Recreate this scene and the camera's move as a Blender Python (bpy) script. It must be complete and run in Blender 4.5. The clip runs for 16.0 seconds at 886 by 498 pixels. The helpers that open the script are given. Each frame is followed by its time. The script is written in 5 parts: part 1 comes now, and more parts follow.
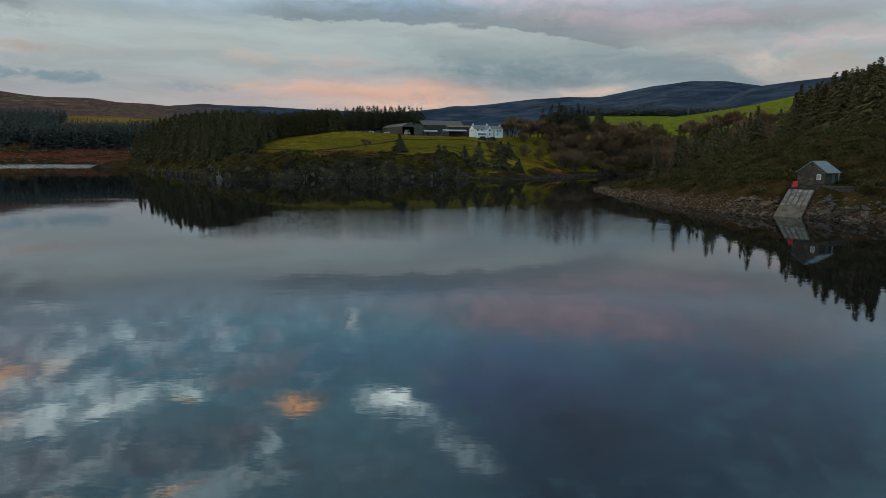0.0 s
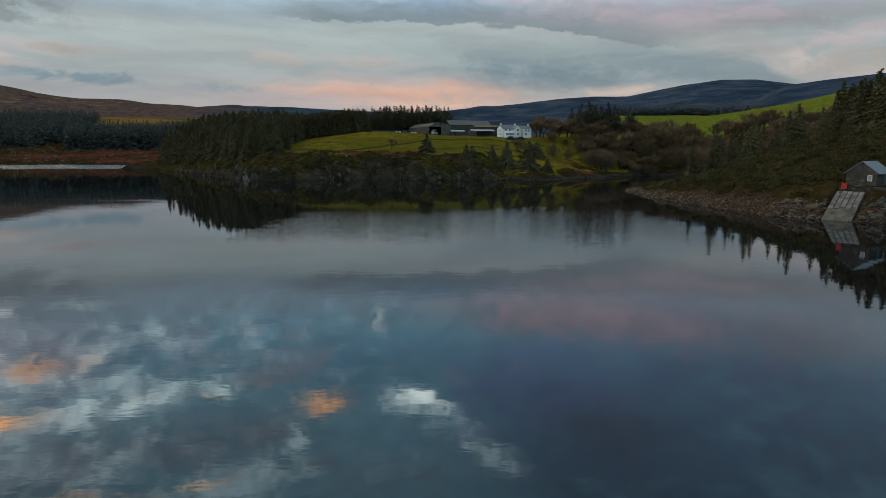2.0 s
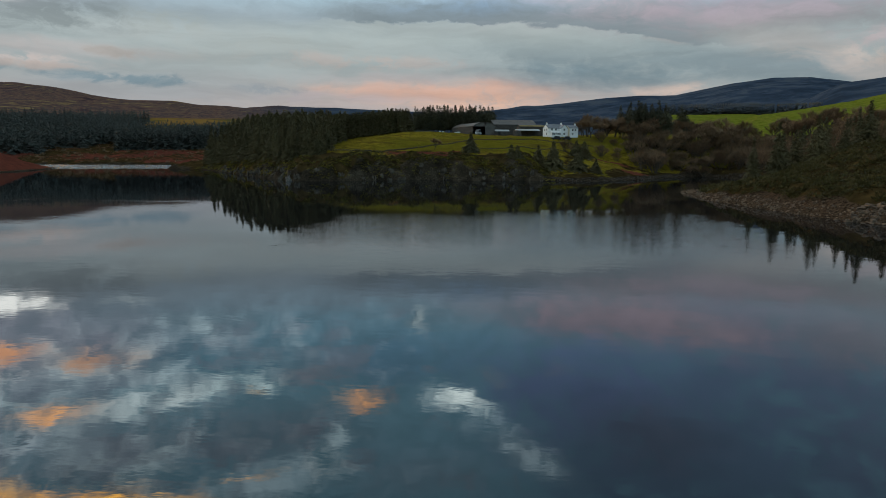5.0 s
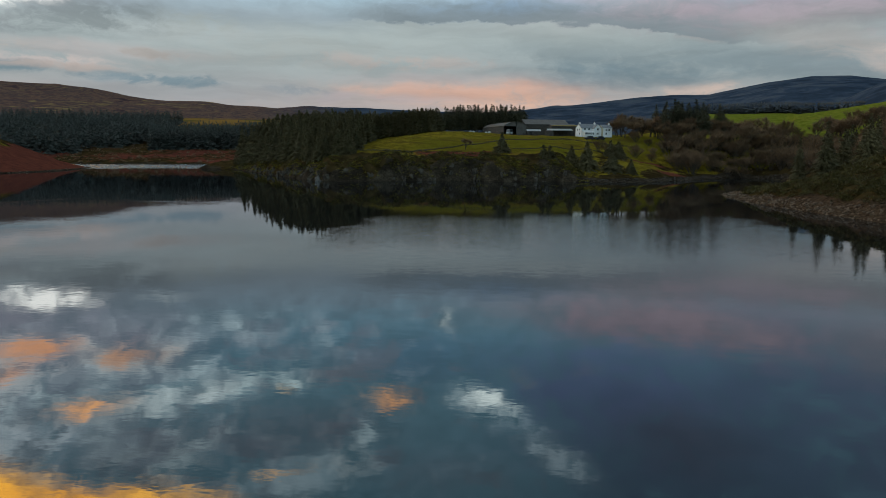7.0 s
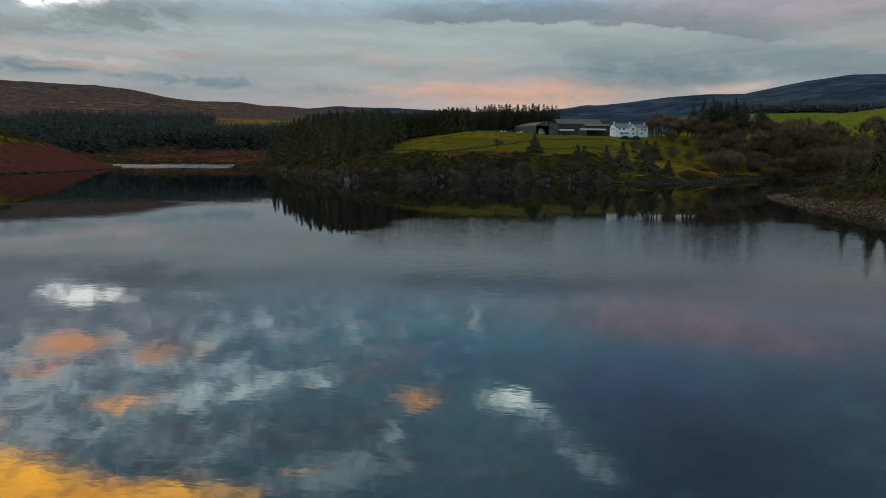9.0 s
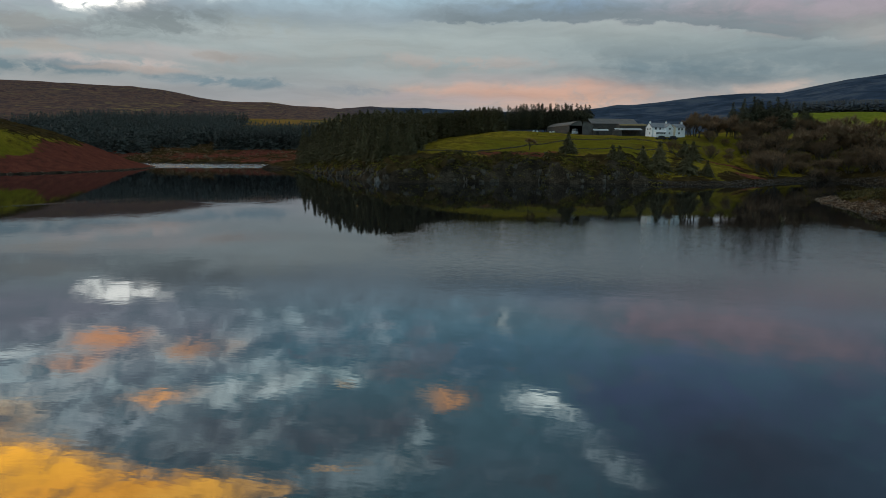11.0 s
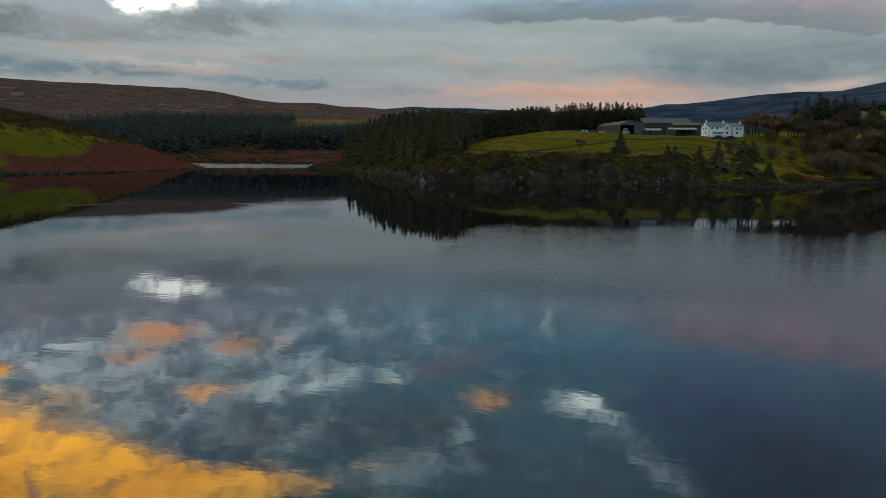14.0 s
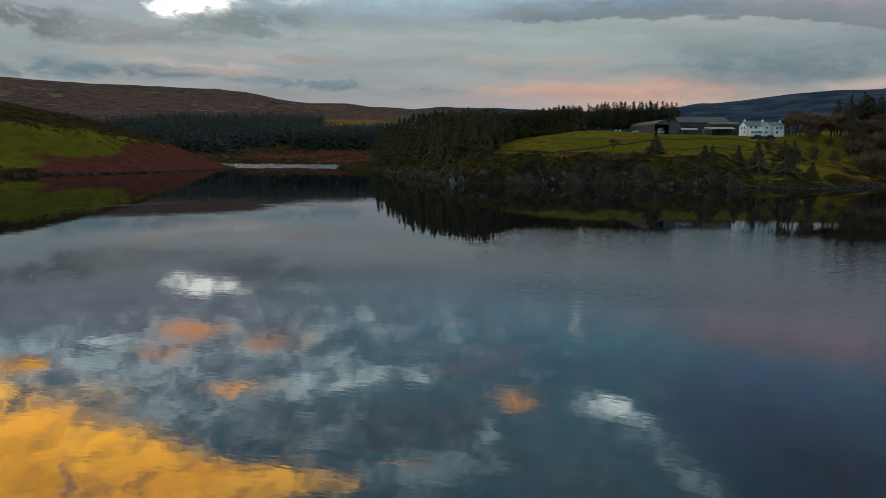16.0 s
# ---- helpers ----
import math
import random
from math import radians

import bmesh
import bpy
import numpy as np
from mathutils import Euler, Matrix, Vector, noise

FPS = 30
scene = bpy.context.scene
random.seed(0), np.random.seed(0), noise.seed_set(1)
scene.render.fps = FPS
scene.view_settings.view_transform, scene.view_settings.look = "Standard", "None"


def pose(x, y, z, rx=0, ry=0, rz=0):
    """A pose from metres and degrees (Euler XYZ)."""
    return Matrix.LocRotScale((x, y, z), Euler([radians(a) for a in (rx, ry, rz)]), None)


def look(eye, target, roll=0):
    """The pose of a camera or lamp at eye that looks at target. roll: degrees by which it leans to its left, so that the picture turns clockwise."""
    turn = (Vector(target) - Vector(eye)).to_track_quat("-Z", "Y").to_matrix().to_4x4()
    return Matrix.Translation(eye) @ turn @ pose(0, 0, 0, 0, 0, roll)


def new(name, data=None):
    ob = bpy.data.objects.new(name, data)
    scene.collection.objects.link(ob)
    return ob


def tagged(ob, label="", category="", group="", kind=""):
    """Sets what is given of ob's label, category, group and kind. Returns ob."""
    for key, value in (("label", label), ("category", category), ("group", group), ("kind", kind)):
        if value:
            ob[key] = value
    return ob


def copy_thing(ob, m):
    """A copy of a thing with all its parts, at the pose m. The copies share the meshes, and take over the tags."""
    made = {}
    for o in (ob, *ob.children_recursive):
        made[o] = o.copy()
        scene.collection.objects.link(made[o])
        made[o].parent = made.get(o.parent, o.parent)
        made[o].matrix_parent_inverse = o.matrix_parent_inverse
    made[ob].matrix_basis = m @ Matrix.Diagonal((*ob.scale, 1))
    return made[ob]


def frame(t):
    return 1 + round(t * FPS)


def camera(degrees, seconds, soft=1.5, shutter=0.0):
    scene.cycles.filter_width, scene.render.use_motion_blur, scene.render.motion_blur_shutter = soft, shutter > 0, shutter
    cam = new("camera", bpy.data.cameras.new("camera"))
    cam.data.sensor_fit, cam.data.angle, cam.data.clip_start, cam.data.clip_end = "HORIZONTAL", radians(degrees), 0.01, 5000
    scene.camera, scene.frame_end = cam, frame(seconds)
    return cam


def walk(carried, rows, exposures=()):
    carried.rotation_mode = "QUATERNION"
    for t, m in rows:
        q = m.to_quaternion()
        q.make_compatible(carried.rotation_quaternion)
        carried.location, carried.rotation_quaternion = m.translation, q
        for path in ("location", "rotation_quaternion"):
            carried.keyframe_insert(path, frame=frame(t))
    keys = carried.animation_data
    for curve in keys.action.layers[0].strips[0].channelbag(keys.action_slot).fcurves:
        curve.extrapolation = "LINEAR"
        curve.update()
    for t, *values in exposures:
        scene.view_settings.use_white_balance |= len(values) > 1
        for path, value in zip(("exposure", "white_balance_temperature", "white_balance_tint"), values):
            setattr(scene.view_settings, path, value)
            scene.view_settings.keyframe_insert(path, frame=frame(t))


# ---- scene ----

from math import pi, sin, cos

# ------------------------------------------------------------------ camera
cam = camera(67.66, 16.0, soft=0.8)
ROWS = [
    (0.0, 0.000, 0.000, 10.000, -0.000, -8.356, -0.425),
    (1.0, -0.224, 1.705, 10.006, 1.114, -8.359, -0.385),
    (2.0, -0.512, 3.495, 10.012, 2.258, -8.362, -0.361),
    (3.0, -0.860, 5.356, 10.020, 3.430, -8.366, -0.350),
    (4.0, -1.263, 7.270, 10.028, 4.626, -8.371, -0.350),
    (5.0, -1.716, 9.222, 10.037, 5.842, -8.376, -0.360),
    (6.0, -2.217, 11.195, 10.047, 7.075, -8.382, -0.378),
    (7.0, -2.760, 13.173, 10.058, 8.322, -8.388, -0.400),
    (8.0, -3.341, 15.140, 10.070, 9.580, -8.395, -0.426),
    (9.0, -3.957, 17.079, 10.083, 10.844, -8.402, -0.453),
    (10.0, -4.602, 18.975, 10.098, 12.113, -8.409, -0.479),
    (11.0, -5.273, 20.811, 10.114, 13.382, -8.416, -0.502),
    (12.0, -5.966, 22.570, 10.131, 14.647, -8.424, -0.520),
    (13.0, -6.676, 24.237, 10.149, 15.907, -8.432, -0.531),
    (14.0, -7.398, 25.795, 10.169, 17.157, -8.440, -0.533),
    (15.0, -8.130, 27.228, 10.191, 18.394, -8.449, -0.523),
    (16.0, -8.866, 28.521, 10.214, 19.614, -8.457, -0.501),
]
walk(cam, [(t, pose(x, y, z, 0, 0, yaw) @ pose(0, 0, 0, 90 + pitch) @ pose(0, 0, 0, 0, 0, -roll))
           for t, x, y, z, yaw, pitch, roll in ROWS], exposures=[(0.0, 0.16), (8.0, 0.06), (16.0, -0.08)])


# ------------------------------------------------------------------ node helpers
class Nodes:
    """Short hand for building node trees with arithmetic."""

    def __init__(self, tree):
        self.tree = tree

    def add(self, kind, **props):
        n = self.tree.nodes.new(kind)
        if "operation" in props:
            n.operation = props["operation"]
        if "clamp" in props:
            n.use_clamp = props["clamp"]
        return n

    def put(self, socket, value):
        if isinstance(value, bpy.types.NodeSocket):
            self.tree.links.new(value, socket)
        elif value is not None:
            socket.default_value = value

    def math(self, op, a, b=None, c=None, clamp=False):
        n = self.add("ShaderNodeMath", operation=op, clamp=clamp)
        for s, v in zip(n.inputs, (a, b, c)):
            self.put(s, v)
        return n.outputs[0]

    def plus(self, a, b): return self.math("ADD", a, b)
    def minus(self, a, b): return self.math("SUBTRACT", a, b)
    def times(self, a, b): return self.math("MULTIPLY", a, b)
    def over(self, a, b): return self.math("DIVIDE", a, b)

    def ramp(self, x, lo, hi, to_lo=0.0, to_hi=1.0):
        n = self.add("ShaderNodeMapRange")
        n.interpolation_type = "SMOOTHSTEP"
        for s, v in zip(n.inputs, (x, lo, hi, to_lo, to_hi)):
            self.put(s, v)
        return n.outputs[0]

    def vec(self, x, y, z=0.0):
        n = self.add("ShaderNodeCombineXYZ")
        for s, v in zip(n.inputs, (x, y, z)):
            self.put(s, v)
        return n.outputs[0]

    def parts(self, v):
        n = self.add("ShaderNodeSeparateXYZ")
        self.put(n.inputs[0], v)
        return n.outputs

    def scaled(self, v, s):
        n = self.add("ShaderNodeVectorMath", operation="MULTIPLY")
        self.put(n.inputs[0], v)
        n.inputs[1].default_value = s if isinstance(s, tuple) else (s, s, s)
        return n.outputs[0]

    def noise(self, v, scale, detail=4.0, rough=0.55, distort=0.0, colour=False):
        n = self.add("ShaderNodeTexNoise")
        self.put(n.inputs["Vector"], v)
        n.inputs["Scale"].default_value, n.inputs["Detail"].default_value = scale, detail
        n.inputs["Roughness"].default_value, n.inputs["Distortion"].default_value = rough, distort
        return n.outputs["Color" if colour else "Fac"]

    def cells(self, v, scale, feature="F1", out="Distance"):
        n = self.add("ShaderNodeTexVoronoi")
        n.feature = feature
        self.put(n.inputs["Vector"], v)
        n.inputs["Scale"].default_value = scale
        return n.outputs[out]

    def mix(self, f, a, b):
        n = self.add("ShaderNodeMix")
        n.data_type = "RGBA"
        self.put(n.inputs[0], f)
        for s, v in ((n.inputs[6], a), (n.inputs[7], b)):
            self.put(s, (*v, 1.0) if isinstance(v, tuple) and len(v) == 3 else v)
        return n.outputs[2]

    def steps(self, f, stops, ease="LINEAR"):
        n = self.add("ShaderNodeValToRGB")
        n.color_ramp.interpolation = ease
        els = n.color_ramp.elements
        while len(els) < len(stops):
            els.new(0.5)
        for e, (at, col) in zip(els, stops):
            e.position, e.color = at, (*col, 1.0)
        self.put(n.inputs[0], f)
        return n.outputs[0]

    def bump(self, height, strength=0.5, distance=0.1, normal=None):
        n = self.add("ShaderNodeBump")
        n.inputs["Strength"].default_value, n.inputs["Distance"].default_value = strength, distance
        self.put(n.inputs["Height"], height)
        if normal is not None:
            self.put(n.inputs["Normal"], normal)
        return n.outputs[0]


# ------------------------------------------------------------------ sky and sun
SUN_AZ, SUN_EL = -62.0, 9.0          # degrees from the view's first direction, and above the horizon
world = bpy.data.worlds.new("evening_sky")
scene.world = world
world.use_nodes = True
W = Nodes(world.node_tree)
world.node_tree.nodes.clear()


def build_sky():
    way = W.add("ShaderNodeTexCoord").outputs["Generated"]
    x, y, z = W.parts(way)
    az = W.times(W.math("ARCTAN2", x, y), 180 / pi)
    el = W.times(W.math("ARCSINE", z), 180 / pi)
    # cloud texture, drawn out along the horizon low down and rounder higher up
    wob = W.parts(W.noise(W.vec(W.times(az, 0.07), W.times(el, 0.16)), 2.4, 5.0, 0.58, colour=True))
    u = W.plus(az, W.times(W.minus(wob[0], 0.5), 6.0))
    v = W.plus(el, W.times(W.minus(wob[1], 0.5), W.ramp(el, 9.0, 14.0, 1.5, 2.6)))
    low = W.ramp(el, 13.0, 9.5)
    streak = W.noise(W.vec(W.times(u, 0.050), W.times(v, 0.36), 3.0), 2.6, 6.0, 0.56, 0.3)
    puff = W.noise(W.vec(W.times(u, 0.11), W.times(v, 0.20), 7.0), 2.3, 7.0, 0.58, 0.4)
    tear = W.noise(W.vec(W.times(u, 0.20), W.times(v, 0.34), 11.0), 2.6, 7.0, 0.60, 0.3)
    rag = W.math("MAXIMUM", W.plus(0.95, W.plus(W.times(W.minus(tear, 0.5), 4.2), W.times(W.minus(puff, 0.5), 2.6))), 0.0)

    calm = W.plus(0.6, W.times(rag, 0.4))

    def scale(c, k):
        n = W.add("ShaderNodeVectorMath", operation="SCALE")
        W.put(n.inputs[0], c), W.put(n.inputs["Scale"], k)
        return n.outputs[0]

    # tone by height
    state = [W.steps(W.over(W.math("MAXIMUM", v, 0.0), 60.0), [
        (0.0, (0.38, 0.34, 0.335)), (0.06, (0.385, 0.355, 0.35)), (0.085, (0.335, 0.36, 0.365)), (0.12, (0.32, 0.375, 0.385)), (0.155, (0.36, 0.425, 0.43)),
        (0.18, (0.30, 0.37, 0.41)), (0.21, (0.37, 0.50, 0.58)), (0.27, (0.29, 0.59, 0.73)), (0.33, (0.35, 0.71, 0.86)), (0.40, (0.41, 0.82, 1.00)), (0.49, (0.44, 0.92, 1.12)),
        (0.62, (0.40, 0.44, 0.48)), (1.0, (0.40, 0.39, 0.39))])]
    clear = W.add("ShaderNodeTexSky")
    clear.sky_type, clear.sun_disc = "NISHITA", False
    clear.sun_elevation, clear.sun_rotation = radians(SUN_EL), radians(SUN_AZ)
    clear.air_density, clear.dust_density, clear.ozone_density = 1.0, 1.0, 2.0
    state[0] = W.mix(W.ramp(el, 30.0, 50.0, 0.0, 0.25), state[0], W.scaled(clear.outputs[0], (0.075, 0.10, 0.115)))

    def patch(a, e, wa, we, tilt, soft, colour, amount):
        """A torn oval of cloud at that bearing and height, with half its width and height, its tilt and softness."""
        da, de = W.minus(u, a), W.minus(v, e)
        if tilt:
            de = W.minus(de, W.times(da, tilt))
        da, de = W.times(da, 1 / wa), W.times(de, 1 / we)
        d = W.plus(W.times(da, da), W.times(de, de))
        g = W.times(W.math("POWER", 2.718, W.times(d, -0.8)), calm if wa * we > 6 else rag)
        state[0] = W.mix(W.ramp(g, max(0.04, 0.22 - 0.4 * soft), 0.72 + 0.9 * soft, 0.0, amount), state[0], colour)

    # the sheet and the bank along the skyline
    patch(11, 7.2, 14, 1.6, -0.10, 0.25, (0.262, 0.322, 0.338), 0.9)
    patch(18, 10.3, 14, 1.5, -0.10, 0.25, (0.27, 0.31, 0.33), 0.75)
    patch(19, 6.3, 8.0, 1.1, -0.14, 0.25, (0.215, 0.272, 0.295), 0.95)
    patch(-6, 5.0, 12, 1.2, 0.0, 0.45, (0.60, 0.415, 0.345), 0.85)
    patch(-3, 4.2, 6, 0.9, 0.0, 0.45, (0.72, 0.46, 0.34), 0.7)
    patch(-14, 4.4, 9, 0.45, 0.0, 0.25, (0.40, 0.37, 0.385), 0.7)
    patch(-10, 6.1, 8, 0.4, 0.0, 0.3, (0.37, 0.37, 0.38), 0.6)
    patch(12.0, 5.0, 3.4, 0.5, 0.05, 0.35, (0.66, 0.51, 0.43), 0.85)
    patch(26, 6.6, 6, 1.0, -0.12, 0.35, (0.56, 0.48, 0.43), 0.8)
    patch(-30, 4.6, 9, 1.4, 0.0, 0.3, (0.30, 0.325, 0.345), 0.6)
    patch(-40, 6.3, 6, 0.5, 0.0, 0.3, (0.56, 0.48, 0.45), 0.75)
    patch(-36, 7.4, 11, 0.6, 0.0, 0.35, (0.46, 0.42, 0.41), 0.6)
    patch(-49.5, 8.9, 6, 1.0, 0.0, 0.3, (0.21, 0.24, 0.26), 0.75)
    patch(-43, 8.4, 4, 0.7, 0.1, 0.3, (0.24, 0.27, 0.29), 0.7)
    patch(-30, 9.3, 10, 1.0, 0.0, 0.35, (0.40, 0.45, 0.455), 0.7)
    patch(7, 8.6, 12, 2.6, -0.06, 0.3, (0.22, 0.275, 0.295), 0.6)
    # soft masses of the sheet, seen over the moor
    patch(-50.2, 9.0, 3.3, 0.90, 0, 0.3, (0.165, 0.188, 0.199), 0.75)
    patch(-35.4, 9.7, 5.0, 1.10, 0.1, 0.3, (0.188, 0.228, 0.240), 0.7)
    patch(-44.3, 5.9, 6.7, 0.55, 0, 0.3, (0.129, 0.213, 0.256), 0.75)
    patch(-50.8, 5.3, 2.8, 0.55, 0, 0.3, (0.129, 0.221, 0.264), 0.7)
    patch(-31.0, 5.5, 5.0, 0.50, 0, 0.3, (0.143, 0.224, 0.269), 0.75)
    patch(-20.2, 5.0, 2.8, 0.45, 0, 0.3, (0.228, 0.277, 0.313), 0.6)
    patch(-45.6, 8.9, 3.4, 0.70, 0, 0.35, (0.332, 0.351, 0.337), 0.65)
    patch(-43.2, 7.3, 4.3, 0.40, 0, 0.3, (0.414, 0.392, 0.356), 0.6)
    patch(-37.9, 6.0, 3.9, 0.30, 0, 0.3, (0.436, 0.372, 0.337), 0.65)
    patch(-27.9, 9.9, 3.2, 0.85, 0, 0.4, (0.332, 0.377, 0.366), 0.55)
    patch(-19.0, 8.0, 12.1, 1.50, 0, 0.5, (0.351, 0.387, 0.377), 0.65)
    patch(-11.4, 7.4, 8.3, 0.55, 0, 0.35, (0.436, 0.377, 0.351), 0.55)
    patch(5.5, 6.2, 8.9, 1.50, 0, 0.5, (0.138, 0.206, 0.244), 0.7)
    patch(-5.9, 5.0, 7.6, 0.80, 0, 0.4, (0.583, 0.361, 0.282), 0.65)
    patch(20.8, 10.1, 10.2, 1.10, 0, 0.45, (0.220, 0.231, 0.238), 0.65)
    patch(12.7, 9.3, 2.7, 0.60, 0, 0.4, (0.323, 0.273, 0.269), 0.55)
    patch(29.9, 6.6, 3.2, 0.90, 0, 0.4, (0.346, 0.319, 0.281), 0.65)
    patch(-31.7, 7.4, 2.1, 0.35, 0, 0.3, (0.350, 0.323, 0.298), 0.6)
    # heaps of cloud thickening away from the clear blue
    high = W.times(W.times(W.ramp(el, 12.0, 15.5), W.ramp(el, 50.0, 34.0)), W.ramp(az, 12.0, -6.0))
    lean = W.ramp(az, -46.0, 8.0, 0.10, -0.15)
    heap = W.plus(W.plus(W.times(puff, 0.6), W.times(tear, 0.4)), lean)
    dull = W.plus(W.noise(W.vec(W.times(u, 0.10), W.times(v, 0.22), 19.0), 2.2, 6.0, 0.58, 0.3), W.times(lean, 0.6))

    def fleece():
        state[0] = W.mix(W.times(W.times(W.ramp(dull, 0.46, 0.62), high), 0.50), state[0], (0.56, 0.60, 0.70))
        state[0] = W.mix(W.times(W.times(W.ramp(heap, 0.45, 0.66), high), 0.55), state[0], (0.98, 1.24, 1.32))
        state[0] = W.mix(W.times(W.times(W.ramp(heap, 0.56, 0.72), W.times(high, W.ramp(az, 2.0, -12.0))), 0.55), state[0], (1.6, 2.0, 2.0))

    # the dim blue to the right
    patch(16, 24, 17, 9, 0, 0.3, (0.20, 0.32, 0.49), 0.9)
    # mauve bank and dim blue beyond
    patch(13, 10.6, 15.3, 1.1, 0, 0.5, (0.39, 0.34, 0.38), 0.83)
    patch(19.2, 13.3, 8.9, 2.1, 0, 0.5, (0.35, 0.35, 0.43), 0.78)
    patch(30, 8.3, 5.6, 0.8, 0, 0.45, (0.46, 0.41, 0.42), 0.83)
    patch(24.7, 16.7, 10.4, 3.3, 0, 0.6, (0.20, 0.28, 0.43), 0.83)
    patch(31, 20.3, 7.6, 4.4, 0, 0.6, (0.21, 0.28, 0.42), 0.83)
    patch(28.5, 13.6, 6.6, 2.4, 0, 0.5, (0.37, 0.36, 0.40), 0.68)
    # mauve-grey cloud bodies
    patch(-46.7, 13, 10.4, 2.6, 0, 0.5, (0.49, 0.47, 0.55), 0.83)
    patch(-35.5, 15.3, 8.8, 2.2, 0, 0.5, (0.66, 0.55, 0.62), 0.78)
    patch(-16.2, 18.6, 4, 1.3, 0, 0.5, (0.74, 0.69, 0.72), 0.83)
    patch(9.5, 14.0, 11, 2.0, 0.05, 0.4, (0.53, 0.42, 0.465), 0.9)
    patch(-21.2, 23.3, 8.7, 2.3, 0, 0.5, (0.46, 0.58, 0.69), 0.78)
    patch(-34.8, 22.7, 6.2, 2.1, 0, 0.5, (0.77, 0.87, 0.97), 0.78)
    patch(-42.8, 17.9, 8.6, 1.7, 0, 0.5, (0.87, 0.95, 1.00), 0.68)
    patch(-47.2, 20.6, 6.1, 1.9, 0, 0.5, (0.90, 0.98, 1.08), 0.68)
    # clear teal and blue between them
    patch(-18.7, 15.7, 10.9, 2.7, 0, 0.5, (0.34, 0.63, 0.78), 0.93)
    patch(-26.8, 14, 6.4, 1.5, 0, 0.5, (0.39, 0.57, 0.65), 0.68)
    patch(-8.7, 17.9, 8.3, 2.5, 0, 0.5, (0.26, 0.53, 0.73), 0.88)
    patch(-4.2, 11.6, 7.4, 1, 0, 0.5, (0.23, 0.36, 0.51), 0.78)
    patch(6.6, 19.8, 9.1, 4.2, 0, 0.6, (0.25, 0.36, 0.62), 0.98)
    patch(12.8, 22.9, 5.9, 3, 0, 0.6, (0.22, 0.29, 0.41), 0.88)
    patch(-8.3, 27.2, 7, 2.3, 0, 0.5, (0.53, 0.82, 1.00), 0.78)
    fleece()
    # pale fleece
    patch(-43.2, 17.4, 5.63, 0.77, -0.25, 0.61, (1.51, 1.68, 1.69), 0.7)
    patch(-40.1, 16.5, 3.1, 0.52, -0.3, 0.61, (1.24, 1.32, 1.30), 0.61)
    patch(-48.2, 15.1, 3.22, 0.64, -0.35, 0.56, (1.82, 1.97, 1.89), 0.79)
    patch(-30.3, 19.6, 6.6, 1.23, 0, 0.58, (1.84, 2.27, 2.29), 0.58)
    patch(-34.2, 20.1, 3.79, 0.77, 0, 0.61, (2.36, 2.69, 2.59), 0.5)
    patch(-23.8, 19.3, 3.56, 0.77, 0, 0.61, (1.76, 2.26, 2.22), 0.7)
    patch(-40.8, 20.8, 4.1, 1.34, 0, 0.63, (1.57, 1.80, 1.87), 0.66)
    patch(-21.7, 26.7, 5.7, 1.57, 0, 0.63, (1.62, 2.14, 2.27), 0.7)
    patch(-15, 23.7, 1.6, 1.23, -0.3, 0.58, (1.75, 2.26, 2.30), 0.7)
    patch(-16.5, 26, 2, 1.12, 0, 0.58, (1.80, 2.13, 2.12), 0.61)
    patch(-0.7, 23.4, 3.2, 1.23, 0.3, 0.63, (1.27, 1.68, 1.83), 0.5)
    patch(2.9, 25.7, 2.6, 1.01, 0.25, 0.58, (1.79, 2.27, 2.37), 0.5)
    patch(-4.6, 21.5, 2.2, 1.12, 0.3, 0.58, (2.82, 3.30, 3.17), 0.66)
    patch(-7.8, 14.4, 0.92, 0.64, 0, 0.61, (1.09, 1.26, 1.22), 0.79)
    patch(-31.6, 11.8, 1.9, 0.45, 0, 0.58, (0.65, 0.75, 0.76), 0.7)
    # bright rents in the cloud
    patch(-39.7, 11.1, 3.1, 0.64, 0.06, 0.36, (2.38, 2.30, 2.08), 0.9)
    patch(-41.2, 10.5, 1.26, 0.52, 0, 0.46, (1.83, 1.82, 1.67), 0.7)
    patch(-29.3, 19.4, 2.64, 0.64, 0, 0.56, (3.34, 3.74, 3.52), 0.45)
    patch(-4.4, 21.1, 1.38, 0.64, 0.3, 0.56, (4.88, 5.25, 4.78), 0.5)
    # undersides lit orange
    patch(-41.4, 14.6, 2.96, 0.92, 0.1, 0.62, (1.67, 0.77, 0.40), 0.67)
    patch(-40.9, 14.4, 1.7, 0.66, 0, 0.6, (2.22, 0.93, 0.37), 0.63)
    patch(-43.4, 16.1, 2.69, 0.66, 0, 0.65, (2.31, 1.03, 0.48), 0.63)
    patch(-34.1, 15.8, 3.45, 0.92, 0.1, 0.62, (1.49, 0.83, 0.49), 0.56)
    patch(-34.7, 16.1, 1.7, 0.54, 0, 0.6, (1.82, 0.89, 0.44), 0.56)
    patch(-53, 15.8, 2.02, 0.53, 0, 0.5, (1.33, 0.56, 0.23), 0.78)
    patch(-51.9, 16.2, 1.8, 0.36, 0, 0.43, (3.15, 1.39, 0.21), 0.98)
    patch(-37.7, 19.5, 3.2, 0.81, 0, 0.62, (2.15, 1.24, 0.70), 0.6)
    patch(-37.1, 19.7, 1.27, 0.54, 0, 0.6, (4.72, 2.08, 0.66), 0.71)
    patch(-13.3, 21, 2.83, 0.92, 0, 0.62, (1.75, 1.13, 0.72), 0.6)
